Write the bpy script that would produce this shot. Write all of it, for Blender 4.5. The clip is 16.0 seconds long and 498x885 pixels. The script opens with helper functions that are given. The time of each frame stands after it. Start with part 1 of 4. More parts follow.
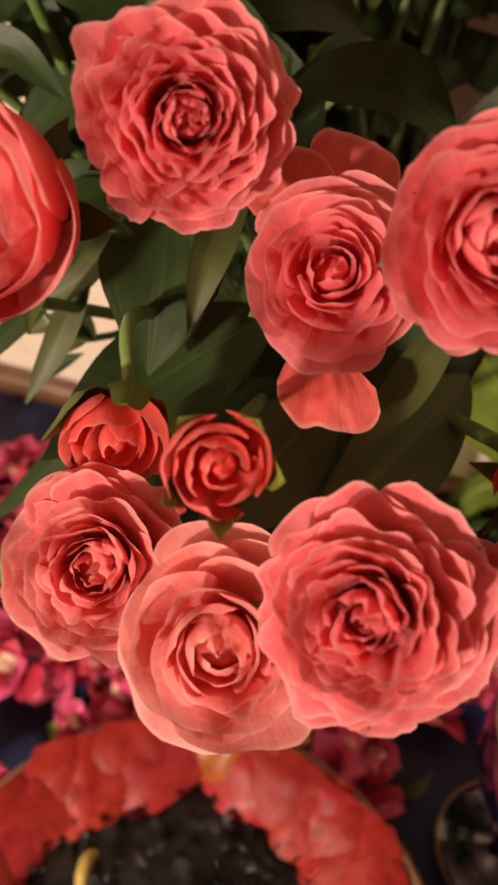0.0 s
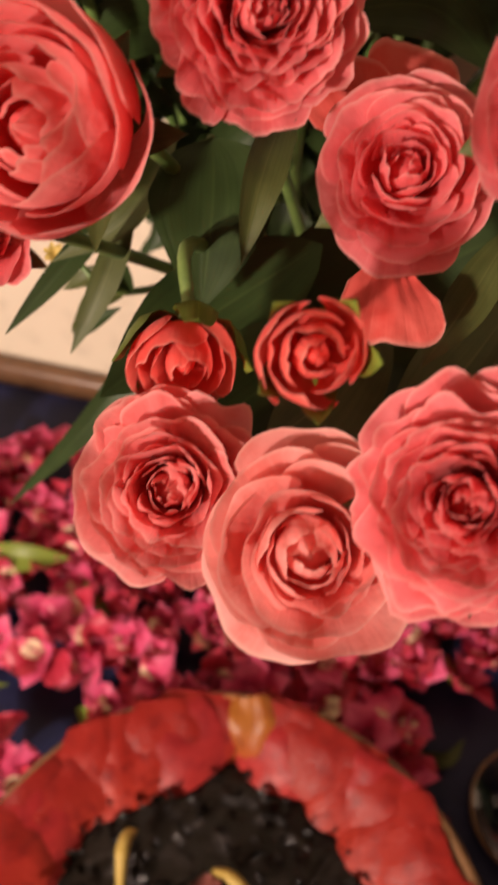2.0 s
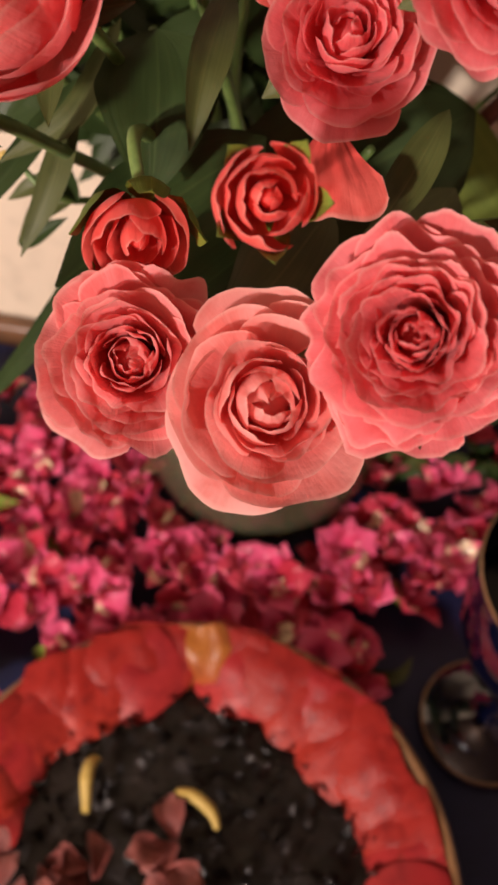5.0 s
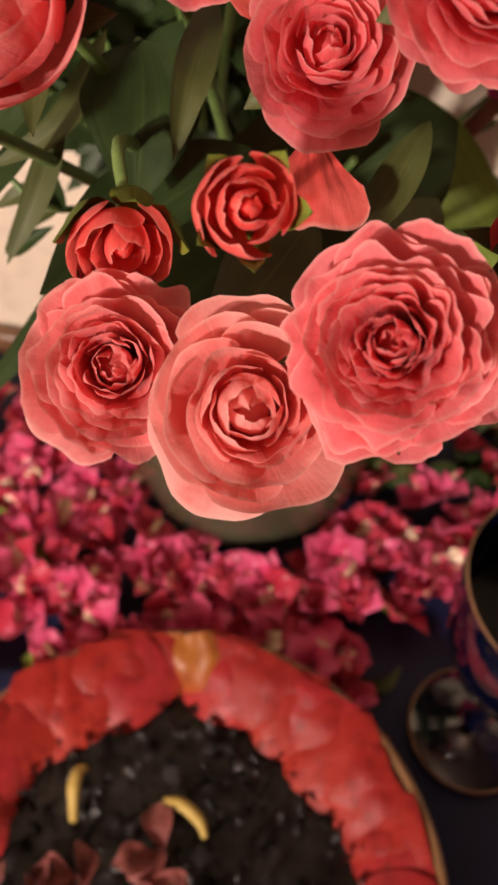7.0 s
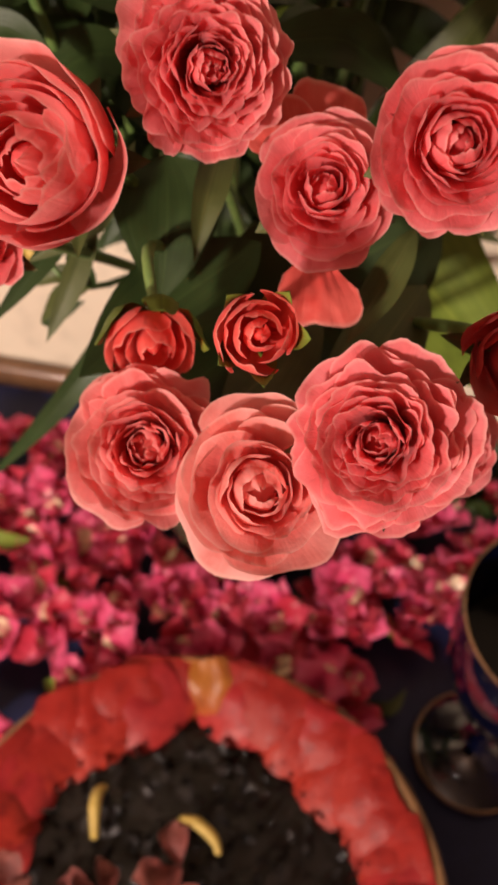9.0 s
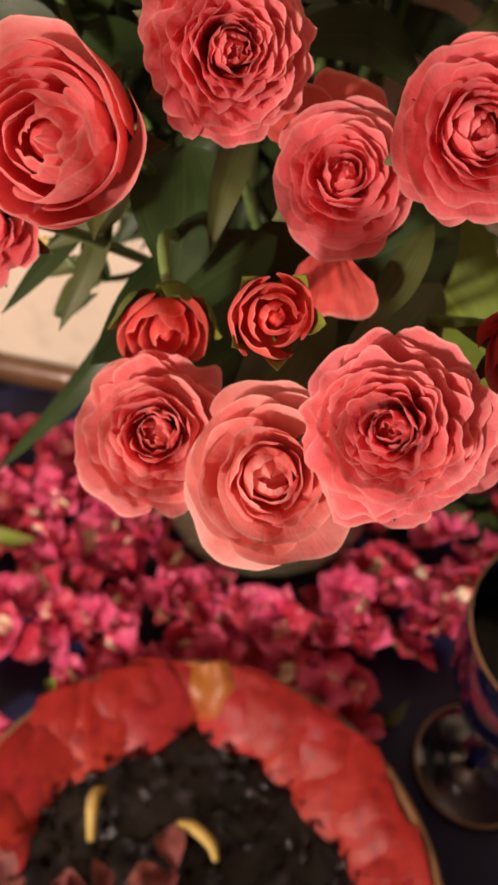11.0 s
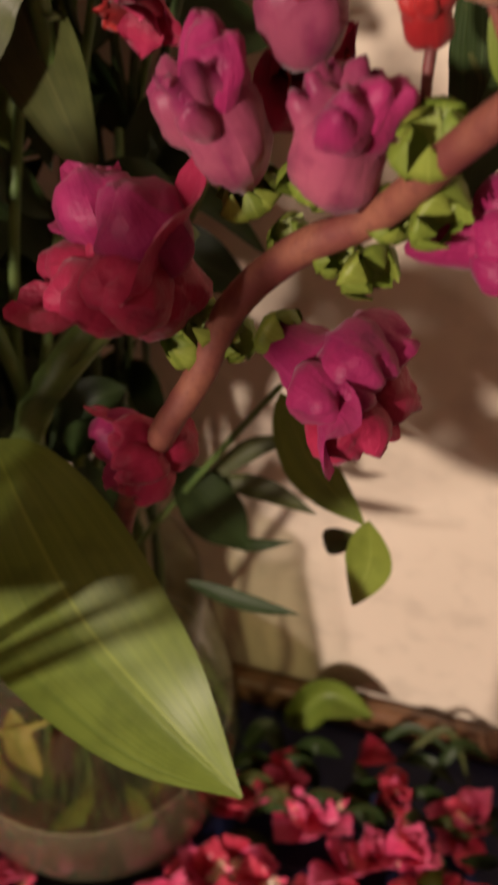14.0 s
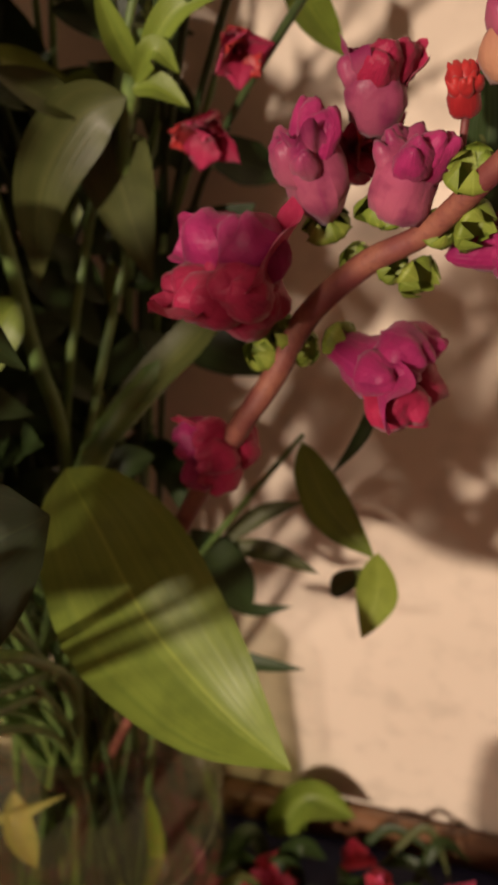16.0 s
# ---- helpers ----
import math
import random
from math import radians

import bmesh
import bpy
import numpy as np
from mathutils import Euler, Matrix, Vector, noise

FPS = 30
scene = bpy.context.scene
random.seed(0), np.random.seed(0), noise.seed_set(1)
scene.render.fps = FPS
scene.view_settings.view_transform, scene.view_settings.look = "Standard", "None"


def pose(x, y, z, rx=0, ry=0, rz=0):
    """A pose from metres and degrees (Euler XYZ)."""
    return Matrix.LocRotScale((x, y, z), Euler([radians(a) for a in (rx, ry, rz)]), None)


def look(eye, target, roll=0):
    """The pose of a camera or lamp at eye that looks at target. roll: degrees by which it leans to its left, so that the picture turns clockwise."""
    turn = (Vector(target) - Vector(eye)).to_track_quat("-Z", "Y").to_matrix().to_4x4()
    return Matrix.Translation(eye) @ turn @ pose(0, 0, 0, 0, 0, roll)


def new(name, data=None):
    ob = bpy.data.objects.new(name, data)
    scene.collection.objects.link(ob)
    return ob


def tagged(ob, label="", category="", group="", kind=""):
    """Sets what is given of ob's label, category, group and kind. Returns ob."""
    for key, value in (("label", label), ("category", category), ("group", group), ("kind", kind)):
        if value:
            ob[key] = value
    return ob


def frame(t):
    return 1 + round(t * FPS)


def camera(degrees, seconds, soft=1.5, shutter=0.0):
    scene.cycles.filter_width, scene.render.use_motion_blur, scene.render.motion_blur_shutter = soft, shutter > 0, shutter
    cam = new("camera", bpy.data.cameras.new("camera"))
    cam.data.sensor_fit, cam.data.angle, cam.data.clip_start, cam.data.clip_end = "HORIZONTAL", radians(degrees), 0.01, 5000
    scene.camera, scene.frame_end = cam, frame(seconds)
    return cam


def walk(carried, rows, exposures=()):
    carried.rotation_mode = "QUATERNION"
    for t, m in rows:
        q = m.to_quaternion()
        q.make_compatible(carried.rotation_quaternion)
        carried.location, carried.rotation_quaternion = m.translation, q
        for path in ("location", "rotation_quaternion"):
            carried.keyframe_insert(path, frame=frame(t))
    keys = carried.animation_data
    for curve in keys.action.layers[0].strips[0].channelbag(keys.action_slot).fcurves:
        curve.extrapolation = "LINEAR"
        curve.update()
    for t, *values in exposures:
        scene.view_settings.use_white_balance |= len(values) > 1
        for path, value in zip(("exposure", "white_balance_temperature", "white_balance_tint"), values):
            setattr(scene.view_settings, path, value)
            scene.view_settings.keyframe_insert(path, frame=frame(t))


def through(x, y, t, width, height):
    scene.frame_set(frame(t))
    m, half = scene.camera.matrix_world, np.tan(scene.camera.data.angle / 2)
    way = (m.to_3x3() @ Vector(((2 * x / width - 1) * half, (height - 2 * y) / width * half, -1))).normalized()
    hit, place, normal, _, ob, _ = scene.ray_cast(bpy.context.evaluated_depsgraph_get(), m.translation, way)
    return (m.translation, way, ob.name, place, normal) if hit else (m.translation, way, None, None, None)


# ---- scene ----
cam = camera(32.1, 16.0, soft=3.1, shutter=0.4)
cam.data.dof.use_dof, cam.data.dof.focus_distance, cam.data.dof.aperture_fstop = True, 0.2, 25.0
PATH = [
    (0, (0.094, 0.08, 0.715), (0.03, 1.284, -0.881), 2.4),
    (0.5, (0.088, 0.075, 0.714), (0.041, 1.302, -0.865), 1.8),
    (1, (0.089, 0.077, 0.71), (0.045, 1.305, -0.868), 1.2),
    (1.5, (0.089, 0.078, 0.71), (0.037, 1.297, -0.874), 0.6),
    (2, (0.078, 0.064, 0.702), (0.021, 1.269, -0.893), 0.3),
    (2.5, (0.072, 0.048, 0.695), (0.045, 1.237, -0.913), 0.2),
    (3, (0.07, 0.049, 0.689), (0.08, 1.206, -0.942), 1.4),
    (3.5, (0.075, 0.045, 0.687), (0.121, 1.178, -0.959), 2.7),
    (4, (0.075, 0.043, 0.69), (0.135, 1.175, -0.958), 3.0),
    (6.5, (0.075, 0.038, 0.698), (0.172, 1.191, -0.934), 4.4),
    (7, (0.077, 0.039, 0.697), (0.175, 1.193, -0.933), 4.4),
    (7.5, (0.078, 0.038, 0.699), (0.173, 1.193, -0.931), 4.3),
    (8, (0.078, 0.04, 0.698), (0.175, 1.192, -0.934), 4.2),
    (8.5, (0.075, 0.036, 0.715), (0.165, 1.195, -0.913), 3.9),
    (9, (0.075, 0.03, 0.736), (0.148, 1.214, -0.873), 3.2),
    (9.2, (0.078, 0.026, 0.74), (0.141, 1.228, -0.858), 3.1),
    (11.3, (0.074, 0.026, 0.725), (0.13, 1.235, -0.867), 4.1),
    (11.5, (0.084, 0.028, 0.712), (0.132, 1.241, -0.877), 3.5),
    (11.7, (0.099, 0.036, 0.689), (0.133, 1.248, -0.902), 2.3),
    (11.9, (0.122, 0.048, 0.667), (0.133, 1.285, -0.904), 1.9),
    (12.1, (0.139, 0.059, 0.658), (0.14, 1.324, -0.892), 1.7),
    (12.3, (0.158, 0.082, 0.647), (0.176, 1.375, -0.879), 2.3),
    (12.5, (0.168, 0.083, 0.649), (0.205, 1.432, -0.827), 3.6),
    (12.6, (0.178, 0.096, 0.649), (0.211, 1.453, -0.82), 3.6),
    (13, (0.205, 0.135, 0.664), (0.206, 1.528, -0.772), 3.3),
    (13.5, (0.239, 0.169, 0.667), (0.177, 1.575, -0.755), 2.4),
    (14, (0.245, 0.18, 0.683), (0.162, 1.627, -0.695), 1.2),
    (14.5, (0.248, 0.161, 0.703), (0.2, 1.69, -0.587), 2.8),
    (15, (0.235, 0.149, 0.697), (0.227, 1.744, -0.509), 2.4),
    (15.5, (0.218, 0.11, 0.671), (0.232, 1.78, -0.429), 4.0),
    (16, (0.209, 0.098, 0.674), (0.254, 1.798, -0.379), 4.1),
]
walk(cam, [(t, look(eye, target, roll)) for t, eye, target, roll in PATH],
     [(0, 0.04, 6450, 10), (1.7, 0.04, 6450, 10), (2.8, 0.0, 5800, 10), (4, 0.0, 5850, 10), (7, 0.0, 6000, 10), (9, 0.0, 6150, 10), (11.4, 0.0, 6050, 10),
      (12, 0.0, 5850, 10), (12.6, 0.05, 6500, 9), (14, -0.04, 6150, 10), (15, -0.06, 6200, 10), (16, 0.0, 6400, 10)])

# ---- light and exposure ----
world = bpy.data.worlds.new("world")
scene.world = world
world.use_nodes = True
world.node_tree.nodes["Background"].inputs[0].default_value = (1.0, 0.78, 0.55, 1)
world.node_tree.nodes["Background"].inputs[1].default_value = 0.02


def bulb(name, place, watts, size):
    lamp = bpy.data.lights.new(name, "POINT")
    lamp.energy, lamp.color, lamp.shadow_soft_size = watts, (1.0, 0.77, 0.63), size
    ob = new(name, lamp)
    ob.location = place
    return ob


bulb("lamp_bulb", (-0.84, -1.25, 1.05), 194.0, 0.055)
bulb("lamp_bulb", (-1.20, -1.20, 1.15), 62.0, 0.055)


# ---- materials ----
def material(name):
    m = bpy.data.materials.new(name)
    m.use_nodes = True
    n = m.node_tree.nodes
    return m, n, m.node_tree.links, n["Principled BSDF"], n["Material Output"]


def noise_node(n, l, scale, detail=4.0, coords="Object", stretch=None):
    tc = n.new("ShaderNodeTexCoord")
    t = n.new("ShaderNodeTexNoise")
    t.inputs["Scale"].default_value, t.inputs["Detail"].default_value = scale, detail
    if stretch:
        mp = n.new("ShaderNodeMapping")
        mp.inputs["Scale"].default_value = stretch
        l.new(tc.outputs[coords], mp.inputs["Vector"])
        l.new(mp.outputs[0], t.inputs["Vector"])
    else:
        l.new(tc.outputs[coords], t.inputs["Vector"])
    return t


def mix_colour(n, l, fac, a, b):
    m = n.new("ShaderNodeMix")
    m.data_type = "RGBA"
    for socket, v in ((m.inputs[0], fac), (m.inputs[6], a), (m.inputs[7], b)):
        if isinstance(v, (int, float)):
            socket.default_value = v
        elif isinstance(v, tuple):
            socket.default_value = (*v, 1)
        else:
            l.new(v, socket)
    return m.outputs[2]


def ramp(n, l, src, lo, hi):
    r = n.new("ShaderNodeMapRange")
    r.inputs["From Min"].default_value, r.inputs["From Max"].default_value = lo, hi
    l.new(src, r.inputs["Value"])
    return r.outputs[0]


def bump(n, l, bsdf, height, strength, distance):
    b = n.new("ShaderNodeBump")
    b.inputs["Strength"].default_value, b.inputs["Distance"].default_value = strength, distance
    l.new(height, b.inputs["Height"])
    l.new(b.outputs[0], bsdf.inputs["Normal"])
    return b


def petal_material(name, base, tip, dark, through=0.3, rough=0.5, veins=0.16, margin=False):
    """Soft petal: base to tip along v, blotches, fine veins along the petal, light passing through."""
    m, n, l, p, out = material(name)
    uv = n.new("ShaderNodeUVMap")
    sep = n.new("ShaderNodeSeparateXYZ")
    l.new(uv.outputs[0], sep.inputs[0])
    info = n.new("ShaderNodeObjectInfo")
    c = mix_colour(n, l, ramp(n, l, sep.outputs[1], 0.45, 1.02), base, tip)
    c = mix_colour(n, l, ramp(n, l, noise_node(n, l, 90, 4).outputs[0], 0.48, 0.75), c, dark)
    c = mix_colour(n, l, ramp(n, l, info.outputs["Random"], 0.2, 2.2), c, dark)
    wave = noise_node(n, l, 1.0, 2.0, "UV", (34, 1.6, 1))
    c = mix_colour(n, l, ramp(n, l, wave.outputs[0], 0.55, 1.1), c, tip)
    if margin:
        pale = tuple(0.55 * q + 0.45 * w for q, w in zip(tip, (0.93, 0.60, 0.52)))
        c = mix_colour(n, l, ramp(n, l, sep.outputs[1], 0.955, 1.0), c, pale)
    l.new(c, p.inputs["Base Color"])
    p.inputs["Roughness"].default_value = rough
    p.inputs["Specular IOR Level"].default_value = 0.28
    p.inputs["Sheen Weight"].default_value = 0.12
    crease = noise_node(n, l, 420, 3)
    height = n.new("ShaderNodeMath")
    height.operation = "MULTIPLY_ADD"
    height.inputs[1].default_value = 1.6
    l.new(crease.outputs[0], height.inputs[0])
    l.new(wave.outputs[0], height.inputs[2])
    bm_ = bump(n, l, p, height.outputs[0], veins, 0.0008)
    tr = n.new("ShaderNodeBsdfTranslucent")
    l.new(c, tr.inputs[0])
    l.new(bm_.outputs[0], tr.inputs["Normal"])
    mx = n.new("ShaderNodeMixShader")
    mx.inputs[0].default_value = through
    l.new(p.outputs[0], mx.inputs[1])
    l.new(tr.outputs[0], mx.inputs[2])
    l.new(mx.outputs[0], out.inputs[0])
    return m


def leaf_material(name, a, b, rough=0.45, through=0.2):
    m, n, l, p, out = material(name)
    uv = n.new("ShaderNodeUVMap")
    sep = n.new("ShaderNodeSeparateXYZ")
    l.new(uv.outputs[0], sep.inputs[0])
    w = noise_node(n, l, 1.0, 2.0, "UV", (22, 0.8, 1))
    c = mix_colour(n, l, ramp(n, l, w.outputs[0], 0.25, 0.95), a, b)
    c = mix_colour(n, l, ramp(n, l, noise_node(n, l, 60, 5).outputs[0], 0.5, 0.95), c, (a[0] * 0.5, a[1] * 0.5, a[2] * 0.5))
    # pale midrib
    mid = n.new("ShaderNodeMath")
    mid.operation = "SUBTRACT"
    l.new(sep.outputs[0], mid.inputs[0])
    mid.inputs[1].default_value = 0.5
    ab = n.new("ShaderNodeMath")
    ab.operation = "ABSOLUTE"
    l.new(mid.outputs[0], ab.inputs[0])
    c = mix_colour(n, l, ramp(n, l, ab.outputs[0], 0.018, 0.006), c, (b[0] * 1.08, b[1] * 1.06, b[2] * 1.1))
    l.new(c, p.inputs["Base Color"])
    p.inputs["Roughness"].default_value = rough
    p.inputs["Specular IOR Level"].default_value = 0.35
    bb = bump(n, l, p, w.outputs[0], 0.3, 0.0008)
    tr = n.new("ShaderNodeBsdfTranslucent")
    l.new(c, tr.inputs[0])
    mx = n.new("ShaderNodeMixShader")
    mx.inputs[0].default_value = through
    l.new(p.outputs[0], mx.inputs[1])
    l.new(tr.outputs[0], mx.inputs[2])
    l.new(mx.outputs[0], out.inputs[0])
    return m


def plain_material(name, a, b, rough, scale, metal=0.0, relief=0.2, depth=0.0005, coat=0.0, spec=0.5, detail=5):
    m, n, l, p, out = material(name)
    t = noise_node(n, l, scale, detail)
    t2 = noise_node(n, l, scale * 7, 3)
    f = mix_colour(n, l, ramp(n, l, t.outputs[0], 0.35, 0.68), a, b)
    f = mix_colour(n, l, ramp(n, l, t2.outputs[0], 0.5, 1.1), f, (a[0] * 0.6, a[1] * 0.6, a[2] * 0.6))
    l.new(f, p.inputs["Base Color"])
    p.inputs["Roughness"].default_value, p.inputs["Metallic"].default_value = rough, metal
    p.inputs["Coat Weight"].default_value = coat
    p.inputs["Specular IOR Level"].default_value = spec
    bump(n, l, p, t2.outputs[0], relief, depth)
    return m


def clear_material(name, tint, gloss_rough=0.02, ior=1.45, murk=None, share=0.0):
    """Clear body: light passes, gloss grows towards grazing; murk: colour of what floats in it, paled for refracted
    light.
    """
    m, n, l, p, out = material(name)
    tr = n.new("ShaderNodeBsdfTransparent")
    tr.inputs[0].default_value = (*tint, 1)
    inside = tr
    if murk:
        df = n.new("ShaderNodeBsdfDiffuse")
        c = mix_colour(n, l, ramp(n, l, noise_node(n, l, 18, 4).outputs[0], 0.35, 0.7), murk, tuple(q * 0.55 for q in murk))
        l.new(c, df.inputs[0])
        inside = n.new("ShaderNodeMixShader")
        inside.inputs[0].default_value = share
        l.new(tr.outputs[0], inside.inputs[1])
        l.new(df.outputs[0], inside.inputs[2])
    gl = n.new("ShaderNodeBsdfGlossy")
    gl.inputs["Roughness"].default_value = gloss_rough
    lw = n.new("ShaderNodeLayerWeight")
    pw = n.new("ShaderNodeMath")
    pw.operation, pw.inputs[1].default_value = "POWER", 3.5
    l.new(lw.outputs["Facing"], pw.inputs[0])
    fr = n.new("ShaderNodeMapRange")
    fr.inputs["To Min"].default_value, fr.inputs["To Max"].default_value = ((ior - 1) / (ior + 1)) ** 2, 0.55
    l.new(pw.outputs[0], fr.inputs["Value"])
    mx = n.new("ShaderNodeMixShader")
    l.new(fr.outputs[0], mx.inputs[0])
    l.new(inside.outputs[0], mx.inputs[1])
    l.new(gl.outputs[0], mx.inputs[2])
    l.new(mx.outputs[0], out.inputs[0])
    n.remove(p)
    return m


CORAL = petal_material("coral_petal", (0.82, 0.125, 0.145), (0.88, 0.28, 0.30), (0.75, 0.09, 0.095), 0.56, 0.55, 0.22, True)
PEACH = petal_material("peach_petal", (0.84, 0.175, 0.185), (0.90, 0.36, 0.35), (0.79, 0.13, 0.125), 0.56, 0.55, 0.22, True)
SALMON = petal_material("salmon_petal", (0.87, 0.26, 0.25), (0.92, 0.45, 0.41), (0.83, 0.21, 0.185), 0.56, 0.55, 0.20, True)
RED = petal_material("red_petal", (0.84, 0.10, 0.085), (0.89, 0.19, 0.155), (0.76, 0.07, 0.055), 0.5, 0.5, 0.2, True)
# red petal darkened: the neighbours' shade is put into its colour
SHADED_RED = petal_material("shaded_red_petal", (0.60, 0.045, 0.045), (0.68, 0.085, 0.075), (0.46, 0.028, 0.030), 0.45, 0.5, 0.2)
PINK = petal_material("pink_petal", (0.68, 0.065, 0.18), (0.82, 0.15, 0.31), (0.56, 0.035, 0.11), 0.25, 0.32)
CRIMSON = petal_material("crimson_petal", (0.34, 0.014, 0.055), (0.40, 0.024, 0.085), (0.19, 0.005, 0.03), 0.25, 0.5, 0.4)
ROUGE = petal_material("rouge_petal", (0.56, 0.035, 0.075), (0.70, 0.075, 0.14), (0.42, 0.018, 0.04), 0.3, 0.35)
MAGENTA = petal_material("magenta_petal", (0.34, 0.018, 0.11), (0.40, 0.034, 0.15), (0.17, 0.007, 0.065), 0.25, 0.5, 0.4)
MAUVE = petal_material("mauve_petal", (0.40, 0.10, 0.16), (0.26, 0.018, 0.10), (0.13, 0.006, 0.05), 0.25, 0.45, 0.2)
FADED = petal_material("faded_petal", (0.42, 0.22, 0.13), (0.34, 0.12, 0.10), (0.18, 0.05, 0.05), 0.25, 0.45, 0.2)
SCARLET = petal_material("scarlet_petal", (0.36, 0.020, 0.013), (0.44, 0.038, 0.020), (0.20, 0.010, 0.010), 0.22, 0.38, 0.6)
BRICK = petal_material("brick_petal", (0.36, 0.020, 0.022), (0.48, 0.04, 0.035), (0.22, 0.010, 0.014), 0.25, 0.4)
ORANGE = petal_material("orange_petal", (0.42, 0.15, 0.024), (0.44, 0.09, 0.024), (0.28, 0.07, 0.016), 0.25, 0.35)
GREEN = leaf_material("fresh_leaf", (0.13, 0.19, 0.025), (0.22, 0.29, 0.04))
LIME = leaf_material("lime_leaf", (0.20, 0.26, 0.035), (0.27, 0.34, 0.06), 0.4)
PALELEAF = leaf_material("pale_leaf", (0.42, 0.38, 0.10), (0.52, 0.47, 0.16), 0.5)
# dark green leaf, lowered further for the shade between the roses
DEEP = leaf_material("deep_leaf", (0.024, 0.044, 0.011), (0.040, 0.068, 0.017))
OLIVE = leaf_material("olive_leaf", (0.062, 0.078, 0.020), (0.105, 0.115, 0.034))
STEM = plain_material("green_stem", (0.07, 0.13, 0.03), (0.14, 0.21, 0.05), 0.5, 60)
# green stem at about 0.4 of its colour, darkened as if in shade
DIMSTEM = plain_material("shaded_stem", (0.028, 0.052, 0.014), (0.055, 0.085, 0.024), 0.6, 60)
ROSY = plain_material("rosy_stem", (0.13, 0.032, 0.028), (0.22, 0.085, 0.050), 0.6, 90, relief=0.4)
YELLOW = plain_material("yellow_stamen", (0.42, 0.30, 0.06), (0.52, 0.38, 0.10), 0.6, 200)
CLOTH = plain_material("navy_cloth", (0.007, 0.010, 0.040), (0.012, 0.016, 0.060), 0.55, 25, relief=0.5, depth=0.0006, spec=0.3)
WALL = plain_material("cream_wall", (0.67, 0.585, 0.45), (0.73, 0.64, 0.50), 0.8, 5, relief=0.25, depth=0.0008)
# for unseen walls and ceiling, kept dark to cut bounced light
DUSK = plain_material("unseen_dark_wall", (0.10, 0.065, 0.045), (0.16, 0.10, 0.07), 0.6, 3)
FLOOR = plain_material("brown_floor", (0.20, 0.12, 0.07), (0.28, 0.17, 0.10), 0.5, 6)
NAVY = plain_material("navy_glaze", (0.0012, 0.0018, 0.009), (0.002, 0.003, 0.018), 0.06, 18, coat=1.0, relief=0.05)
RIMBROWN = plain_material("brown_rim", (0.15, 0.075, 0.03), (0.26, 0.14, 0.06), 0.3, 40, coat=0.4)
TERRA = plain_material("brown_glaze", (0.10, 0.05, 0.025), (0.18, 0.09, 0.04), 0.28, 14, coat=0.5)
SOIL = plain_material("dark_dried_bits", (0.004, 0.003, 0.0028), (0.012, 0.008, 0.006), 0.26, 120, relief=0.8, depth=0.001)
DRIED = petal_material("dried_petal", (0.26, 0.06, 0.05), (0.36, 0.12, 0.10), (0.12, 0.03, 0.025), 0.1, 0.45, 0.9)
# tints lowered to deepen the vase's cast shadow; pale murk imitates refracted light
GLASS = clear_material("vase_glass", (0.84, 0.85, 0.79))
WATER = clear_material("murky_water", (0.82, 0.83, 0.66), 0.03, 1.33, (0.66, 0.62, 0.44), 0.19)
# pale colour painting the glint along the water's edge
SHEEN = plain_material("waterline_glint", (0.55, 0.52, 0.40), (0.62, 0.58, 0.46), 0.12, 30)
BROTH = plain_material("dark_liquid", (0.006, 0.005, 0.004), (0.009, 0.008, 0.006), 0.10, 10, relief=0.02, spec=0.12)


# ---- mesh helpers ----
def mesh_of(name, verts, faces, uvs=None, smooth=True):
    me = bpy.data.meshes.new(name)
    me.from_pydata([tuple(v) for v in verts], [], faces)
    if uvs:
        layer = me.uv_layers.new(name="UVMap")
        idx = np.zeros(len(me.loops), dtype=np.int32)
        me.loops.foreach_get("vertex_index", idx)
        layer.data.foreach_set("uv", np.array(uvs, dtype=np.float32)[idx].ravel())
    if smooth:
        me.polygons.foreach_set("use_smooth", [True] * len(me.polygons))
    me.update()
    return me


def thing(name, m, label, category, group="", kind=""):
    ob = new(name)
    ob.empty_display_size = 0.01
    ob.matrix_world = m
    return tagged(ob, label, category, group, kind)


def part(name, me, mat, parent, label="", m=None):
    ob = new(name, me)
    if mat and not me.materials:
        me.materials.append(mat)
    ob.parent = parent
    if m is not None:
        ob.matrix_basis = m
    return tagged(ob, label)


def solo(name, me, mat, m, label, category, group="", kind=""):
    ob = new(name, me)
    if not me.materials:
        me.materials.append(mat)
    ob.matrix_world = m
    return tagged(ob, label, category, group, kind)


def grid(nu, nv, f):
    """Sheet of nu x nv cells; f(u, v) gives the place for u, v in 0..1."""
    verts, uvs = [], []
    for j in range(nv + 1):
        for i in range(nu + 1):
            verts.append(f(i / nu, j / nv))
            uvs.append((i / nu, j / nv))
    w = nu + 1
    faces = [(j * w + i, j * w + i + 1, (j + 1) * w + i + 1, (j + 1) * w + i) for j in range(nv) for i in range(nu)]
    return verts, faces, uvs


def spline(points, n):
    """Smooth curve through the points, n + 1 samples."""
    p = [Vector(q) for q in points]
    p = [2 * p[0] - p[1]] + p + [2 * p[-1] - p[-2]]
    out = []
    for k in range(n + 1):
        s = k / n * (len(p) - 3)
        i = min(int(s), len(p) - 4)
        t = s - i
        a, b, c, d = p[i:i + 4]
        out.append(0.5 * (2 * b + (c - a) * t + (2 * a - 5 * b + 4 * c - d) * t * t + (3 * b - a - 3 * c + d) * t ** 3))
    return out


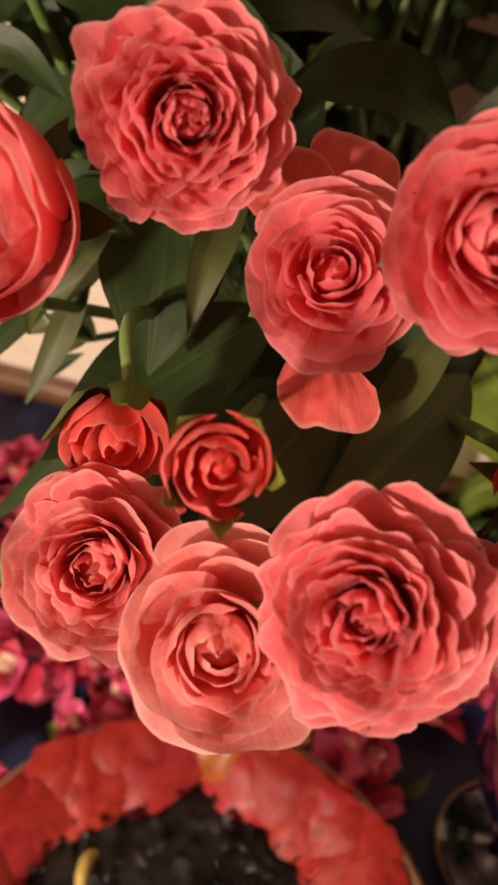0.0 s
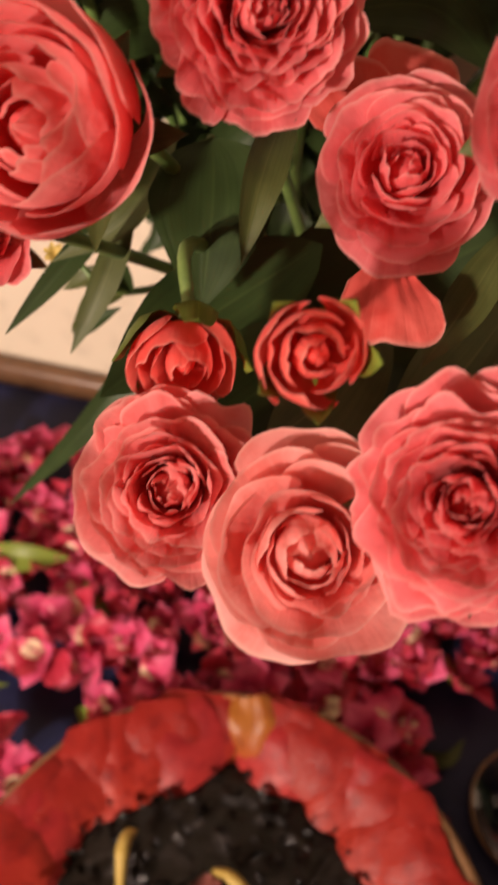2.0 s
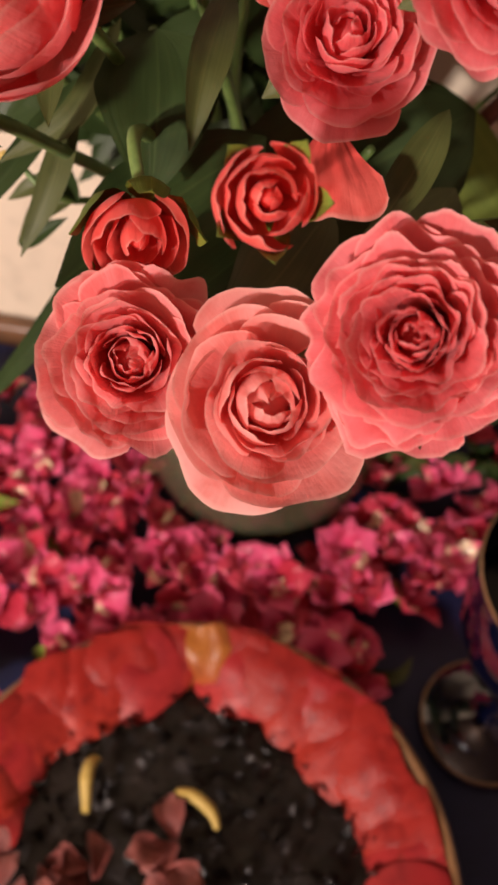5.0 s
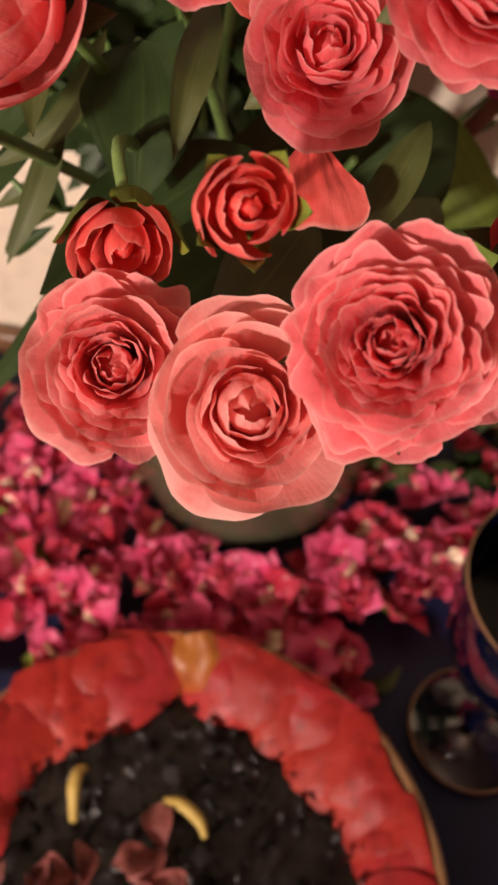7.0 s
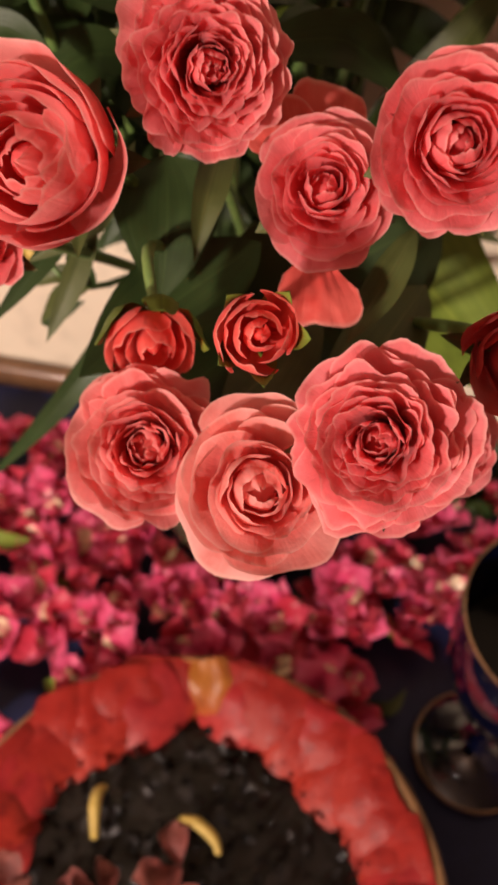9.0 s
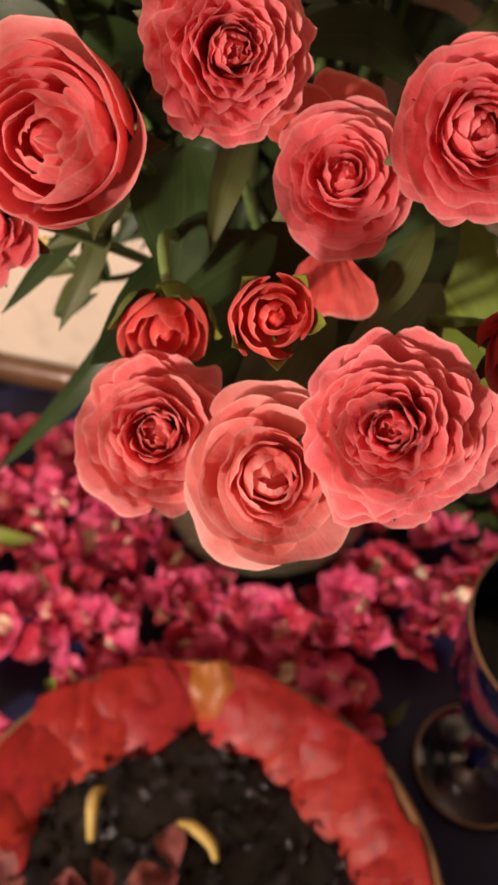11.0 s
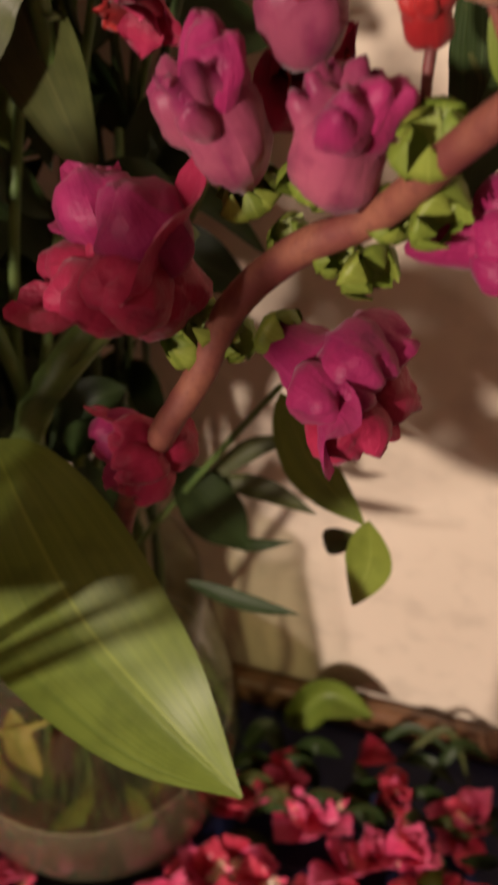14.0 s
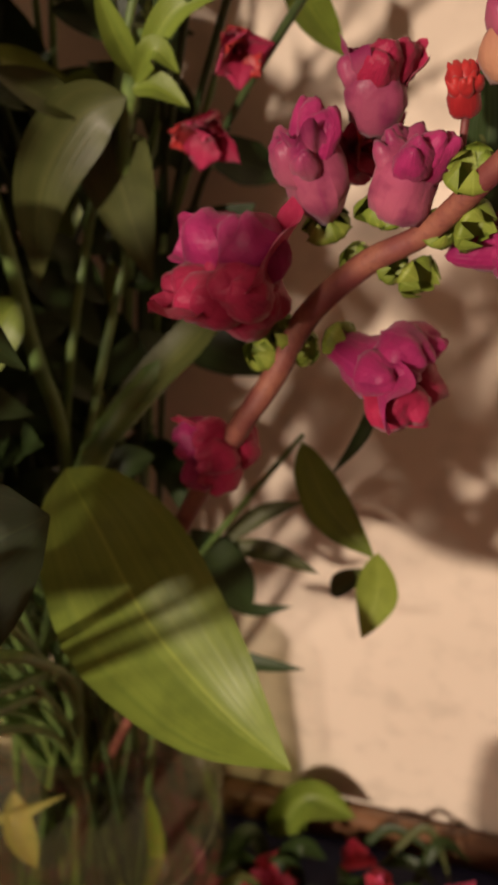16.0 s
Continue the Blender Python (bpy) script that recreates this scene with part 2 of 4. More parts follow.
def tube(name, points, radii, n=14, sides=8, inv=None):
    path = spline(points, n)
    verts, faces, uvs = [], [], []
    up = Vector((0.31, 0.22, 0.93))
    for k, p in enumerate(path):
        d = (path[min(k + 1, n)] - path[max(k - 1, 0)]).normalized()
        a = d.cross(up).normalized()
        b = d.cross(a)
        s = k / n * (len(radii) - 1)
        i = min(int(s), len(radii) - 2)
        r = radii[i] + (radii[i + 1] - radii[i]) * (s - i)
        r *= 1 + 0.06 * noise.noise(p * 120)
        for q in range(sides):
            t = 2 * math.pi * q / sides
            verts.append(p + a * (r * math.cos(t)) + b * (r * math.sin(t)))
            uvs.append((q / sides, k / n))
    for k in range(n):
        for q in range(sides):
            faces.append((k * sides + q, k * sides + (q + 1) % sides, (k + 1) * sides + (q + 1) % sides, (k + 1) * sides + q))
    faces.append(tuple(range(sides - 1, -1, -1)))
    faces.append(tuple(n * sides + q for q in range(sides)))
    if inv:
        verts = [inv @ v for v in verts]
    return mesh_of(name, verts, faces, uvs)


def blade(name, points, width, facing, cup=0.15, wave=0.06, widest=0.45, thick=0.0005, n=16, nu=8, inv=None, stalk=0.0, seed=0):
    """Leaf along a curved spine: lens-shaped, folded along the midrib, with a rippled margin and real thickness."""
    path = spline(points, n)
    facing = Vector(facing)

    def place(u, v, side):
        s = v * n
        i = min(int(s), n - 1)
        p = path[i].lerp(path[i + 1], s - i)
        d = (path[min(i + 2, n)] - path[max(i - 1, 0)]).normalized()
        a = d.cross(facing).normalized()
        nn = a.cross(d).normalized()
        vv = max(0.0, (v - stalk) / (1 - stalk))
        q = widest
        prof = (vv / q) ** 0.75 * (2 - vv / q) ** 0.75 if vv < q else 1 - ((vv - q) / (1 - q)) ** 1.7
        w = width * 0.5 * max(prof, 0.02)
        x = 2 * u - 1
        rip = noise.noise(Vector((v * 5 + seed, x * 1.5, seed * 1.7)))
        h = w * (cup * abs(x) ** 1.4 + wave * 2.2 * rip * abs(x)) - side * thick * (1 - abs(x) ** 4)
        return p + a * (w * x * (1 + 0.06 * rip)) + nn * h

    v1, f1, u1 = grid(nu, n, lambda u, v: place(u, v, 0))
    v2, f2, u2 = grid(nu, n, lambda u, v: place(u, v, 1))
    o = len(v1)
    verts = v1 + v2
    if inv:
        verts = [inv @ v for v in verts]
    return mesh_of(name, verts, f1 + [tuple(q + o for q in reversed(f)) for f in f2], u1 + u2)


def lathe(name, profile, seg=64, wobble=0.0):
    """Turned form from (radius, height) pairs."""
    verts, faces, uvs = [], [], []
    k = len(profile)
    for i in range(seg):
        t = 2 * math.pi * i / seg
        for j, (r, z) in enumerate(profile):
            rr = r * (1 + wobble * noise.noise(Vector((math.cos(t) * 2, math.sin(t) * 2, z * 8))))
            verts.append((rr * math.cos(t), rr * math.sin(t), z))
            uvs.append((i / seg, j / (k - 1)))
    for i in range(seg):
        for j in range(k - 1):
            a, b = i * k + j, ((i + 1) % seg) * k + j
            faces.append((a, b, b + 1, a + 1))
    return mesh_of(name, verts, faces, uvs)


def box(name, lo, hi, bevel=0.004):
    bm = bmesh.new()
    bmesh.ops.create_cube(bm, size=1, matrix=Matrix.Translation((Vector(lo) + Vector(hi)) / 2) @ Matrix.Diagonal((*(Vector(hi) - Vector(lo)), 1)))
    bmesh.ops.bevel(bm, geom=bm.edges[:], offset=bevel, segments=2, affect="EDGES")
    me = bpy.data.meshes.new(name)
    bm.to_mesh(me)
    bm.free()
    return me


def aim(place, facing, spin=0.0):
    """Pose with z along facing."""
    return Matrix.Translation(place) @ Vector(facing).to_track_quat("Z", "Y").to_matrix().to_4x4() @ Matrix.Rotation(spin, 4, "Z")


# ---- room ----
WALL_TURN = -11.5
WALL_AT = (0.117, 0.615, 0.0)


def structure(name, me, mat, m=None):
    return solo(name, me, mat, m or Matrix.Identity(4), "", "", kind="structure")


wallpose = pose(*WALL_AT, 0, 0, WALL_TURN)
structure("wall_north", box("wall_north", (-1.9, 0, -0.75), (1.9, 0.12, 1.85)), WALL, wallpose)
# the other walls and the ceiling are unseen, dark to deepen the shadows
structure("wall_south", box("wall_south", (-1.9, -3.32, -0.75), (1.9, -3.2, 1.85)), DUSK, wallpose)
structure("wall_west", box("wall_west", (-2.02, -3.2, -0.75), (-1.9, 0, 1.85)), DUSK, wallpose)
structure("wall_east", box("wall_east", (1.9, -3.2, -0.75), (2.02, 0, 1.85)), DUSK, wallpose)
structure("floor", box("floor", (-2.02, -3.32, -0.87), (2.02, 0.12, -0.75)), FLOOR, wallpose)
structure("ceiling", box("ceiling", (-2.02, -3.32, 1.85), (2.02, 0.12, 1.97)), DUSK, wallpose)

# ---- table and cloth ----
table = thing("table", wallpose, "dark wooden side table against the cream wall", "table")
part("tabletop", box("tabletop", (-0.75, -0.92, -0.035), (0.75, -0.006, -0.006)), TERRA, table)
for sx in (-0.70, 0.70):
    for sy in (-0.87, -0.06):
        part("leg", box("leg", (sx - 0.025, sy - 0.025, -0.75), (sx + 0.025, sy + 0.025, -0.035)), TERRA, table)
# added brown strip standing in for the shadow band at the wall's foot
profile = [(0.0, -0.006), (-0.016, -0.006), (-0.016, 0.014), (-0.0145, 0.020), (-0.010, 0.0245), (-0.004, 0.0255), (0.0, 0.025)]
v, f = [], []
for i in range(41):
    x = -0.75 + 1.5 * i / 40
    v += [(x, y - 0.004, z + 0.0012 * noise.noise(Vector((x * 6, z * 9, 4)))) for y, z in profile]
    if i:
        o = (i - 1) * 7
        f += [(o + q, o + q + 1, o + q + 8, o + q + 7) for q in range(6)]
f += [tuple(range(7)), tuple(40 * 7 + q for q in range(6, -1, -1))]
part("shadow_band", mesh_of("shadow_band", v, f), TERRA, table, "low rounded brown strip added for the dark shadow band along the wall")


def cloth_place(u, v):
    x, y = -0.77 + 1.54 * u, -0.945 + 0.924 * v
    z = -0.0015 + 0.0012 * noise.noise(Vector((x * 9, y * 9, 0.3))) + 0.0008 * noise.noise(Vector((x * 30, y * 14, 2.3)))
    drop = max(0.0, abs(x) - 0.753) + max(0.0, -0.923 - y)
    return Vector((x, y, z - drop * 6))


v, f, uv = grid(90, 60, cloth_place)
solo("tablecloth", mesh_of("tablecloth", v, f, uv), CLOTH, wallpose, "smooth navy blue cloth spread over the table", "tablecloth")

# ---- vase ----
VX, VY = 0.117, 0.503
vase = thing("vase", pose(VX, VY - 0.004, 0) @ Matrix.Diagonal((1.05, 1.05, 1.0, 1.0)), "rounded clear glass vase half full of murky water", "vase")
outer = [(0.0, 0.001), (0.060, 0.001), (0.080, 0.006), (0.094, 0.022), (0.1015, 0.048), (0.1035, 0.075), (0.1015, 0.105), (0.095, 0.145), (0.087, 0.190), (0.081, 0.225), (0.079, 0.250)]
inner = [(0.077, 0.2515), (0.076, 0.249), (0.0785, 0.224), (0.0845, 0.190), (0.0925, 0.145), (0.0965, 0.1195)]
part("glass", lathe("glass", outer + inner, 72), GLASS, vase)
part("water", lathe("water", [(0.0, 0.0065), (0.057, 0.0065), (0.077, 0.0105), (0.0905, 0.0245), (0.098, 0.049), (0.100, 0.075), (0.0985, 0.100), (0.0965, 0.118), (0.0955, 0.1205), (0.093, 0.119), (0.0, 0.119)], 72), WATER, vase)

# thin pale ring added as the bright arc of the meniscus
part("waterline", lathe("waterline", [(0.0958, 0.1197), (0.0961, 0.1203), (0.0957, 0.1207), (0.0951, 0.1203), (0.0958, 0.1197)], 72), SHEEN, vase)

for k, (pts, w_, mt) in enumerate([([(0.085, 0.445, 0.19), (0.092, 0.432, 0.165), (0.100, 0.428, 0.135)], 0.020, "y"), ([(0.060, 0.450, 0.155), (0.085, 0.436, 0.178), (0.120, 0.440, 0.196)], 0.010, "y"),
                                   ([(0.150, 0.445, 0.10), (0.160, 0.440, 0.06), (0.150, 0.445, 0.020)], 0.016, "g"), ([(0.130, 0.435, 0.11), (0.110, 0.430, 0.07), (0.085, 0.440, 0.020)], 0.018, "g"),
                                   ([(0.170, 0.455, 0.18), (0.175, 0.450, 0.12), (0.160, 0.450, 0.05)], 0.012, "g"), ([(0.055, 0.465, 0.12), (0.050, 0.460, 0.08), (0.075, 0.455, 0.03)], 0.016, "g")]):
    base = Matrix.Translation(pts[0])
    solo("submerged_leaf", blade("submerged_leaf", pts, w_, (0.1, -0.9, 0.3), 0.3, inv=base.inverted(), seed=k), PALELEAF if mt == "y" else LIME, base, "pale yellowing leaf caught inside the vase" if mt == "y" else "green leaf sunk in the vase water", "leaf", "leaves inside the vase")


# ---- roses ----
def rose_petal(R, t, phi, rng, st, low=0.0):
    """One petal of a bloom whose heart lies at the origin and which opens along z; t runs from the heart (0) to the outermost (1)."""
    rho = R * (0.02 + 0.98 * t ** st["spread"]) * rng.uniform(0.95, 1.05)
    tip = R * (st["rise"] * math.sin(math.pi * min(1.0, 1.25 * t)) - st["fall"] * t ** 2.2 + 0.10 * math.exp(-(t / 0.14) ** 2) + rng.uniform(-0.045, 0.045)) - low * R
    lean = math.radians(-st["close"] + (st["lean"] + st["close"]) * t ** 0.75 + rng.uniform(-7, 7))
    half = (1.45 - (1.45 - st["broad"]) * min(1.0, t * 1.6) ** 0.7) * rng.uniform(0.85, 1.15)
    s1, s2, s3 = rng.uniform(0, 9), rng.uniform(0, 9), rng.uniform(0, 50)
    foot = (0.05 * R, -st["deep"] * R - low * R)
    span = math.hypot(rho - foot[0], tip - foot[1])
    p0, p3 = foot, (rho, tip)
    p1 = (foot[0] + span * (0.10 + 0.34 * t), foot[1] + span * (0.34 - 0.12 * t))
    p2 = (rho - 0.36 * span * math.sin(lean), tip - 0.36 * span * math.cos(lean))
    curl = R * st["curl"] * (0.25 + 0.75 * t) * rng.uniform(-0.35, 1.3)
    notch = rng.uniform(0.0, 0.07)
    at = rng.uniform(-0.35, 0.35)
    ruffle = st["ruffle"]
    lift = rng.uniform(-0.05, 0.10)
    f1, f2 = rng.uniform(3.5, 6.0), rng.uniform(8, 12)

    def place(u, v):
        x = 2 * u - 1
        edge = 0.66 + 0.34 * max(0.0, 1 - abs(x) ** 3.4) ** 0.5 - notch * math.exp(-((x - at) / 0.16) ** 2)
        edge += ruffle * (0.020 * math.sin(f1 * x + s1) + 0.012 * math.sin(f2 * x + s2) + 0.020 * noise.noise(Vector((x * 13, s3, 1))))
        w = v * edge
        a, b, c, d = (1 - w) ** 3, 3 * w * (1 - w) ** 2, 3 * w * w * (1 - w), w ** 3
        r = a * p0[0] + b * p1[0] + c * p2[0] + d * p3[0]
        z = a * p0[1] + b * p1[1] + c * p2[1] + d * p3[1]
        k = max(0.0, w - 0.72) / 0.28
        turn = curl * (0.5 + 0.6 * math.sin(1.9 * x + s2))
        r += turn * 0.45 * k * k
        z -= turn * k ** 2.5
        wave = math.sin(f1 * x + s2) + 0.6 * math.sin(f2 * x + s1)
        r += R * ruffle * 0.026 * k * wave * (0.35 + 0.75 * t)
        z += R * ruffle * 0.020 * k * math.sin(f1 * 1.3 * x + s3)
        r += R * 0.055 * w * w * noise.noise(Vector((x * 1.7 + s3, w * 2.2, s1)))
        z += R * (0.06 * w * noise.noise(Vector((x * 2.4 + s3, w * 2.5, s2))) + 0.030 * noise.noise(Vector((x * 5 + s1, w * 5, s3)))) + R * lift * t * w * x * x
        r *= 1 + (0.05 + 0.05 * t) * x
        ang = phi + half * x * (0.30 + 0.70 * min(1, w * 1.5))
        return Vector((r * math.cos(ang) * st["oval"], r * math.sin(ang), z))

    v, f, uv = grid(26, 13, place)
    return mesh_of("petal", v, f, uv)


def vase_path(start, direction, rng):
    """Way of a stem from its flower down through the vase's mouth to the bottom."""
    start = Vector(start)
    mouth = Vector((VX, VY, 0.25))
    away = (start - mouth)
    side = Vector((away.x, away.y, 0)).normalized() * rng.uniform(0.035, 0.062)
    m = mouth + side + Vector((rng.uniform(-0.012, 0.012), rng.uniform(-0.012, 0.012), 0))
    bottom = Vector((VX, VY, 0.012)) - side * 0.9 + Vector((rng.uniform(-0.02, 0.02), rng.uniform(-0.02, 0.02), 0))
    a = start + Vector(direction) * -0.035
    mid = a.lerp(m, 0.5) + Vector((0, 0, 0.02))
    return [start, a, mid, m, bottom]


def rose(heart, facing, R, n, mat, label, seed, sepals=5, sepal_mat=None, guard=(), spin=0.0, hug=False, spread=0.8, rise=0.10, fall=0.42, lean=62, broad=0.75, deep=0.85, curl=0.10, ruffle=1.0, oval=1.0, close=24):
    """A bloom with its heart at that place. guard: (direction, length, depth) of large loose petals behind it."""
    rng = random.Random(seed)
    st = dict(spread=spread, rise=rise, fall=fall, lean=lean, broad=broad, deep=deep, curl=curl, ruffle=ruffle, oval=oval, close=close)
    facing = Vector(facing).normalized()
    m = aim(heart, facing, spin)
    ob = thing("rose", m, label, "rose", "roses in the vase")
    inv = m.inverted()
    for k in range(n):
        part("petal", rose_petal(R, k / (n - 1), k * 2.39996 + rng.uniform(-0.3, 0.3), rng, st), mat, ob)
    part("heart", lathe("heart", [(0.0, -0.10 * R), (0.06 * R, -0.11 * R), (0.13 * R, -0.16 * R), (0.18 * R, -0.26 * R), (0.19 * R, -0.45 * R), (0.10 * R, -0.80 * R)], 18, 0.12), mat, ob)
    for a, reach, low in guard:
        loose = dict(st, fall=fall + 0.1, lean=80, broad=0.46, ruffle=0.4, curl=0.05, spread=1.0)
        part("petal", rose_petal(R * reach, 1.0, a - spin, rng, loose, low), RED, ob, "large loose red outer petal")
    B = -(deep + 0.02) * R
    for k in range(sepals):
        a = k * 2 * math.pi / sepals + rng.uniform(-0.3, 0.3)
        c, s = math.cos(a), math.sin(a)
        L = R * rng.uniform(0.85, 1.12)
        pts = [(0.1 * R * c, 0.1 * R * s, B), (0.62 * R * c, 0.62 * R * s, B + 0.10 * R), (L * c, L * s, B + rng.uniform(-0.1, 0.45) * R)]
        if hug:
            pts = [(0.1 * R * c, 0.1 * R * s, B), (0.90 * R * c, 0.90 * R * s, B + 0.45 * R), (1.10 * R * c, 1.10 * R * s, -0.15 * R), (1.22 * R * c, 1.22 * R * s, rng.uniform(0.0, 0.35) * R)]
        part("sepal", blade("sepal", pts, R * (0.78 if hug else 0.40), (-c, -s, 1.2), 0.3, 0.1, 0.3, n=8, nu=4, seed=seed + k), sepal_mat or OLIVE, ob)
    base = m @ Vector((0, 0, B))
    part("hip", lathe("hip", [(0, B - 0.26 * R), (0.12 * R, B - 0.25 * R), (0.22 * R, B - 0.12 * R), (0.22 * R, B), (0.14 * R, B + 0.08 * R), (0, B + 0.1 * R)], 14), STEM, ob)
    part("stem", tube("stem", vase_path(base, facing, rng), [0.0016, 0.0021, 0.0024, 0.0026, 0.0028], 26, 8, inv), STEM, ob)
    return ob


CORAL_LABEL = "open coral pink spray rose with ruffled petals in the vase"
rose((0.0735, 0.2170, 0.6270), (0.16, -0.86, 0.48), 0.0218, 58, CORAL, CORAL_LABEL, 11, spread=0.78, rise=0.04, fall=0.50, lean=46, broad=0.72, deep=0.95, curl=0.06, ruffle=1.5, oval=0.97)
rose((0.1020, 0.2130, 0.5985), (-0.06, -0.66, 0.75), 0.0212, 30, CORAL, CORAL_LABEL, 12, guard=((-1.50, 1.66, 0.50), (1.50, 1.75, 0.30), (2.1, 1.45, 0.35)), spread=0.82, rise=0.10, fall=0.42, lean=56, broad=1.0, ruffle=0.7, close=35)
rose((0.0270, 0.2060, 0.6090), (-0.22, -0.77, 0.58), 0.0235, 20, PEACH, "half open coral rose with tall outer petals in the vase", 13, spread=0.85, rise=0.14, fall=0.02, lean=-4, broad=1.2, deep=1.5, curl=0.20, ruffle=0.9, close=45)
rose((0.1280, 0.1940, 0.6245), (-0.02, -0.78, 0.60), 0.0212, 34, CORAL, "open coral rose with a deep heart in the glass vase", 14, spread=0.85, rise=0.20, fall=0.36, lean=50, broad=0.95, ruffle=1.0, close=55)
rose((0.1110, 0.1465, 0.5780), (-0.30, -0.62, 0.74), 0.0241, 58, CORAL, CORAL_LABEL, 15, spread=0.86, rise=0.13, fall=0.52, lean=62, broad=0.78, curl=0.08, ruffle=1.25, oval=1.0)
rose((0.0860, 0.1490, 0.5535), (-0.03, -0.62, 0.78), 0.0243, 28, SALMON, "large pale salmon rose with broad smooth petals in the vase", 16, spread=0.88, rise=0.16, fall=0.46, lean=52, broad=1.10, spin=2.0, curl=0.14, ruffle=0.65, sepals=0, oval=1.04, close=62)
rose((0.0545, 0.1710, 0.5415), (-0.04, -0.62, 0.78), 0.0250, 42, PEACH, CORAL_LABEL, 17, spread=0.86, rise=0.14, fall=0.46, lean=60, broad=0.85, curl=0.12, ruffle=1.2, sepals=3, close=38)
rose((0.1543, 0.1785, 0.5700), (0.12, -0.80, 0.58), 0.0155, 15, SHADED_RED, "red half open rose in the vase, its shade put into the petal colour", 18, spread=0.72, rise=0.16, fall=0.20, lean=18, broad=1.1, deep=1.1, ruffle=1.0, close=45)
rose((0.1395, 0.1660, 0.5510), (0.15, -0.62, 0.76), 0.0160, 24, CORAL, "coral rose tucked under its neighbours in the glass vase", 19, spread=0.75, rise=0.10, fall=0.40, lean=55, broad=0.85, ruffle=0.9, close=40)
rose((0.004, 0.216, 0.573), (-0.3, -0.75, 0.6), 0.0165, 24, CORAL, "coral rose at the rim of the bouquet in the vase", 20, ruffle=0.9)
BUD = "tight red rosebud with brown edged green sepals in the vase"
rose((0.0845, 0.1655, 0.5930), (-0.02, -0.74, 0.66), 0.0094, 10, RED, BUD, 21, sepal_mat=GREEN, spread=0.85, rise=0.10, fall=0.02, lean=-34, broad=1.15, deep=1.45, curl=0.04, hug=True, ruffle=1.6, close=50)
rose((0.0560, 0.1990, 0.5490), (0.02, -0.97, 0.10), 0.0138, 10, RED, BUD, 22, sepal_mat=GREEN, spread=0.85, rise=0.10, fall=-0.05, lean=-8, broad=1.2, deep=1.3, curl=0.12, hug=True, ruffle=0.8, close=40)


# ---- leaves and stems of the bouquet ----
def stalk(name, label, category, spine, radii, mat, leaves, group=""):
    """A stem with its leaves; leaves are (spine points, width, facing, material, cup)."""
    m = Matrix.Translation(spine[-1])
    inv = m.inverted()
    ob = thing(name, m, label, category, group)
    part("stem", tube("stem", spine, radii, 24, 9, inv), mat, ob)
    for k, (pts, width, facing, lm, cup) in enumerate(leaves):
        part("leaf", blade("leaf", pts, width, facing, cup, inv=inv, seed=k + len(spine) * 3.1 + pts[0][0] * 90), lm, ob)
    return ob


# broad lily leaf that hangs out of the vase towards the wall
stalk("lily_stem", "thick green stem with a broad pointed yellow-green leaf in the vase", "flower stem",
      [(0.206, 0.450, 0.530), (0.179, 0.437, 0.501), (0.146, 0.420, 0.455), (0.130, 0.44, 0.36), (0.125, 0.455, 0.25), (0.11, 0.53, 0.012)],
      [0.0065, 0.0072, 0.0068, 0.006, 0.0055, 0.005], STEM,
      [([(0.142, 0.395, 0.472), (0.160, 0.368, 0.462), (0.182, 0.345, 0.436), (0.212, 0.325, 0.413), (0.238, 0.303, 0.408)], 0.063, (-0.10, -0.62, 0.70), GREEN, 0.22),
       ([(0.150, 0.43, 0.47), (0.19, 0.430, 0.515), (0.215, 0.452, 0.545)], 0.022, (-0.5, -0.5, 0.7), OLIVE, 0.35)])

# twisted leaf, folded over at its tip
stalk("leafy_twig", "thin twig with a folded drooping green leaf and narrow dark leaves", "flower stem",
      [(0.242, 0.436, 0.470), (0.215, 0.47, 0.40), (0.165, 0.49, 0.30), (0.150, 0.50, 0.24), (0.09, 0.49, 0.012)],
      [0.0012, 0.0018, 0.002, 0.002, 0.002], STEM,
      [([(0.242, 0.437, 0.466), (0.257, 0.424, 0.440), (0.279, 0.411, 0.421)], 0.022, (-0.35, -0.8, 0.45), GREEN, 0.3),
       ([(0.280, 0.410, 0.425), (0.283, 0.408, 0.402), (0.278, 0.403, 0.378)], 0.020, (-0.35, -0.8, 0.3), LIME, 0.3),
       ([(0.279, 0.412, 0.412), (0.270, 0.430, 0.388), (0.266, 0.440, 0.372)], 0.012, (-0.6, -0.6, 0.5), OLIVE, 0.5),
       ([(0.205, 0.486, 0.362), (0.228, 0.488, 0.385), (0.252, 0.487, 0.397)], 0.011, (0, -0.8, 0.6), OLIVE, 0.3),
       ([(0.208, 0.487, 0.362), (0.236, 0.480, 0.366), (0.263, 0.470, 0.360)], 0.012, (0, -0.8, 0.6), OLIVE, 0.3),
       ([(0.20, 0.478, 0.335), (0.228, 0.48, 0.322), (0.252, 0.481, 0.325)], 0.008, (0, -0.8, 0.6), DEEP, 0.3),
       ([(0.195, 0.468, 0.302), (0.228, 0.454, 0.306), (0.258, 0.442, 0.314)], 0.010, (0, -0.7, 0.7), DEEP, 0.3),
       ([(0.190, 0.485, 0.375), (0.212, 0.476, 0.350), (0.228, 0.472, 0.328)], 0.030, (0.1, -0.8, 0.6), DEEP, 0.25)])

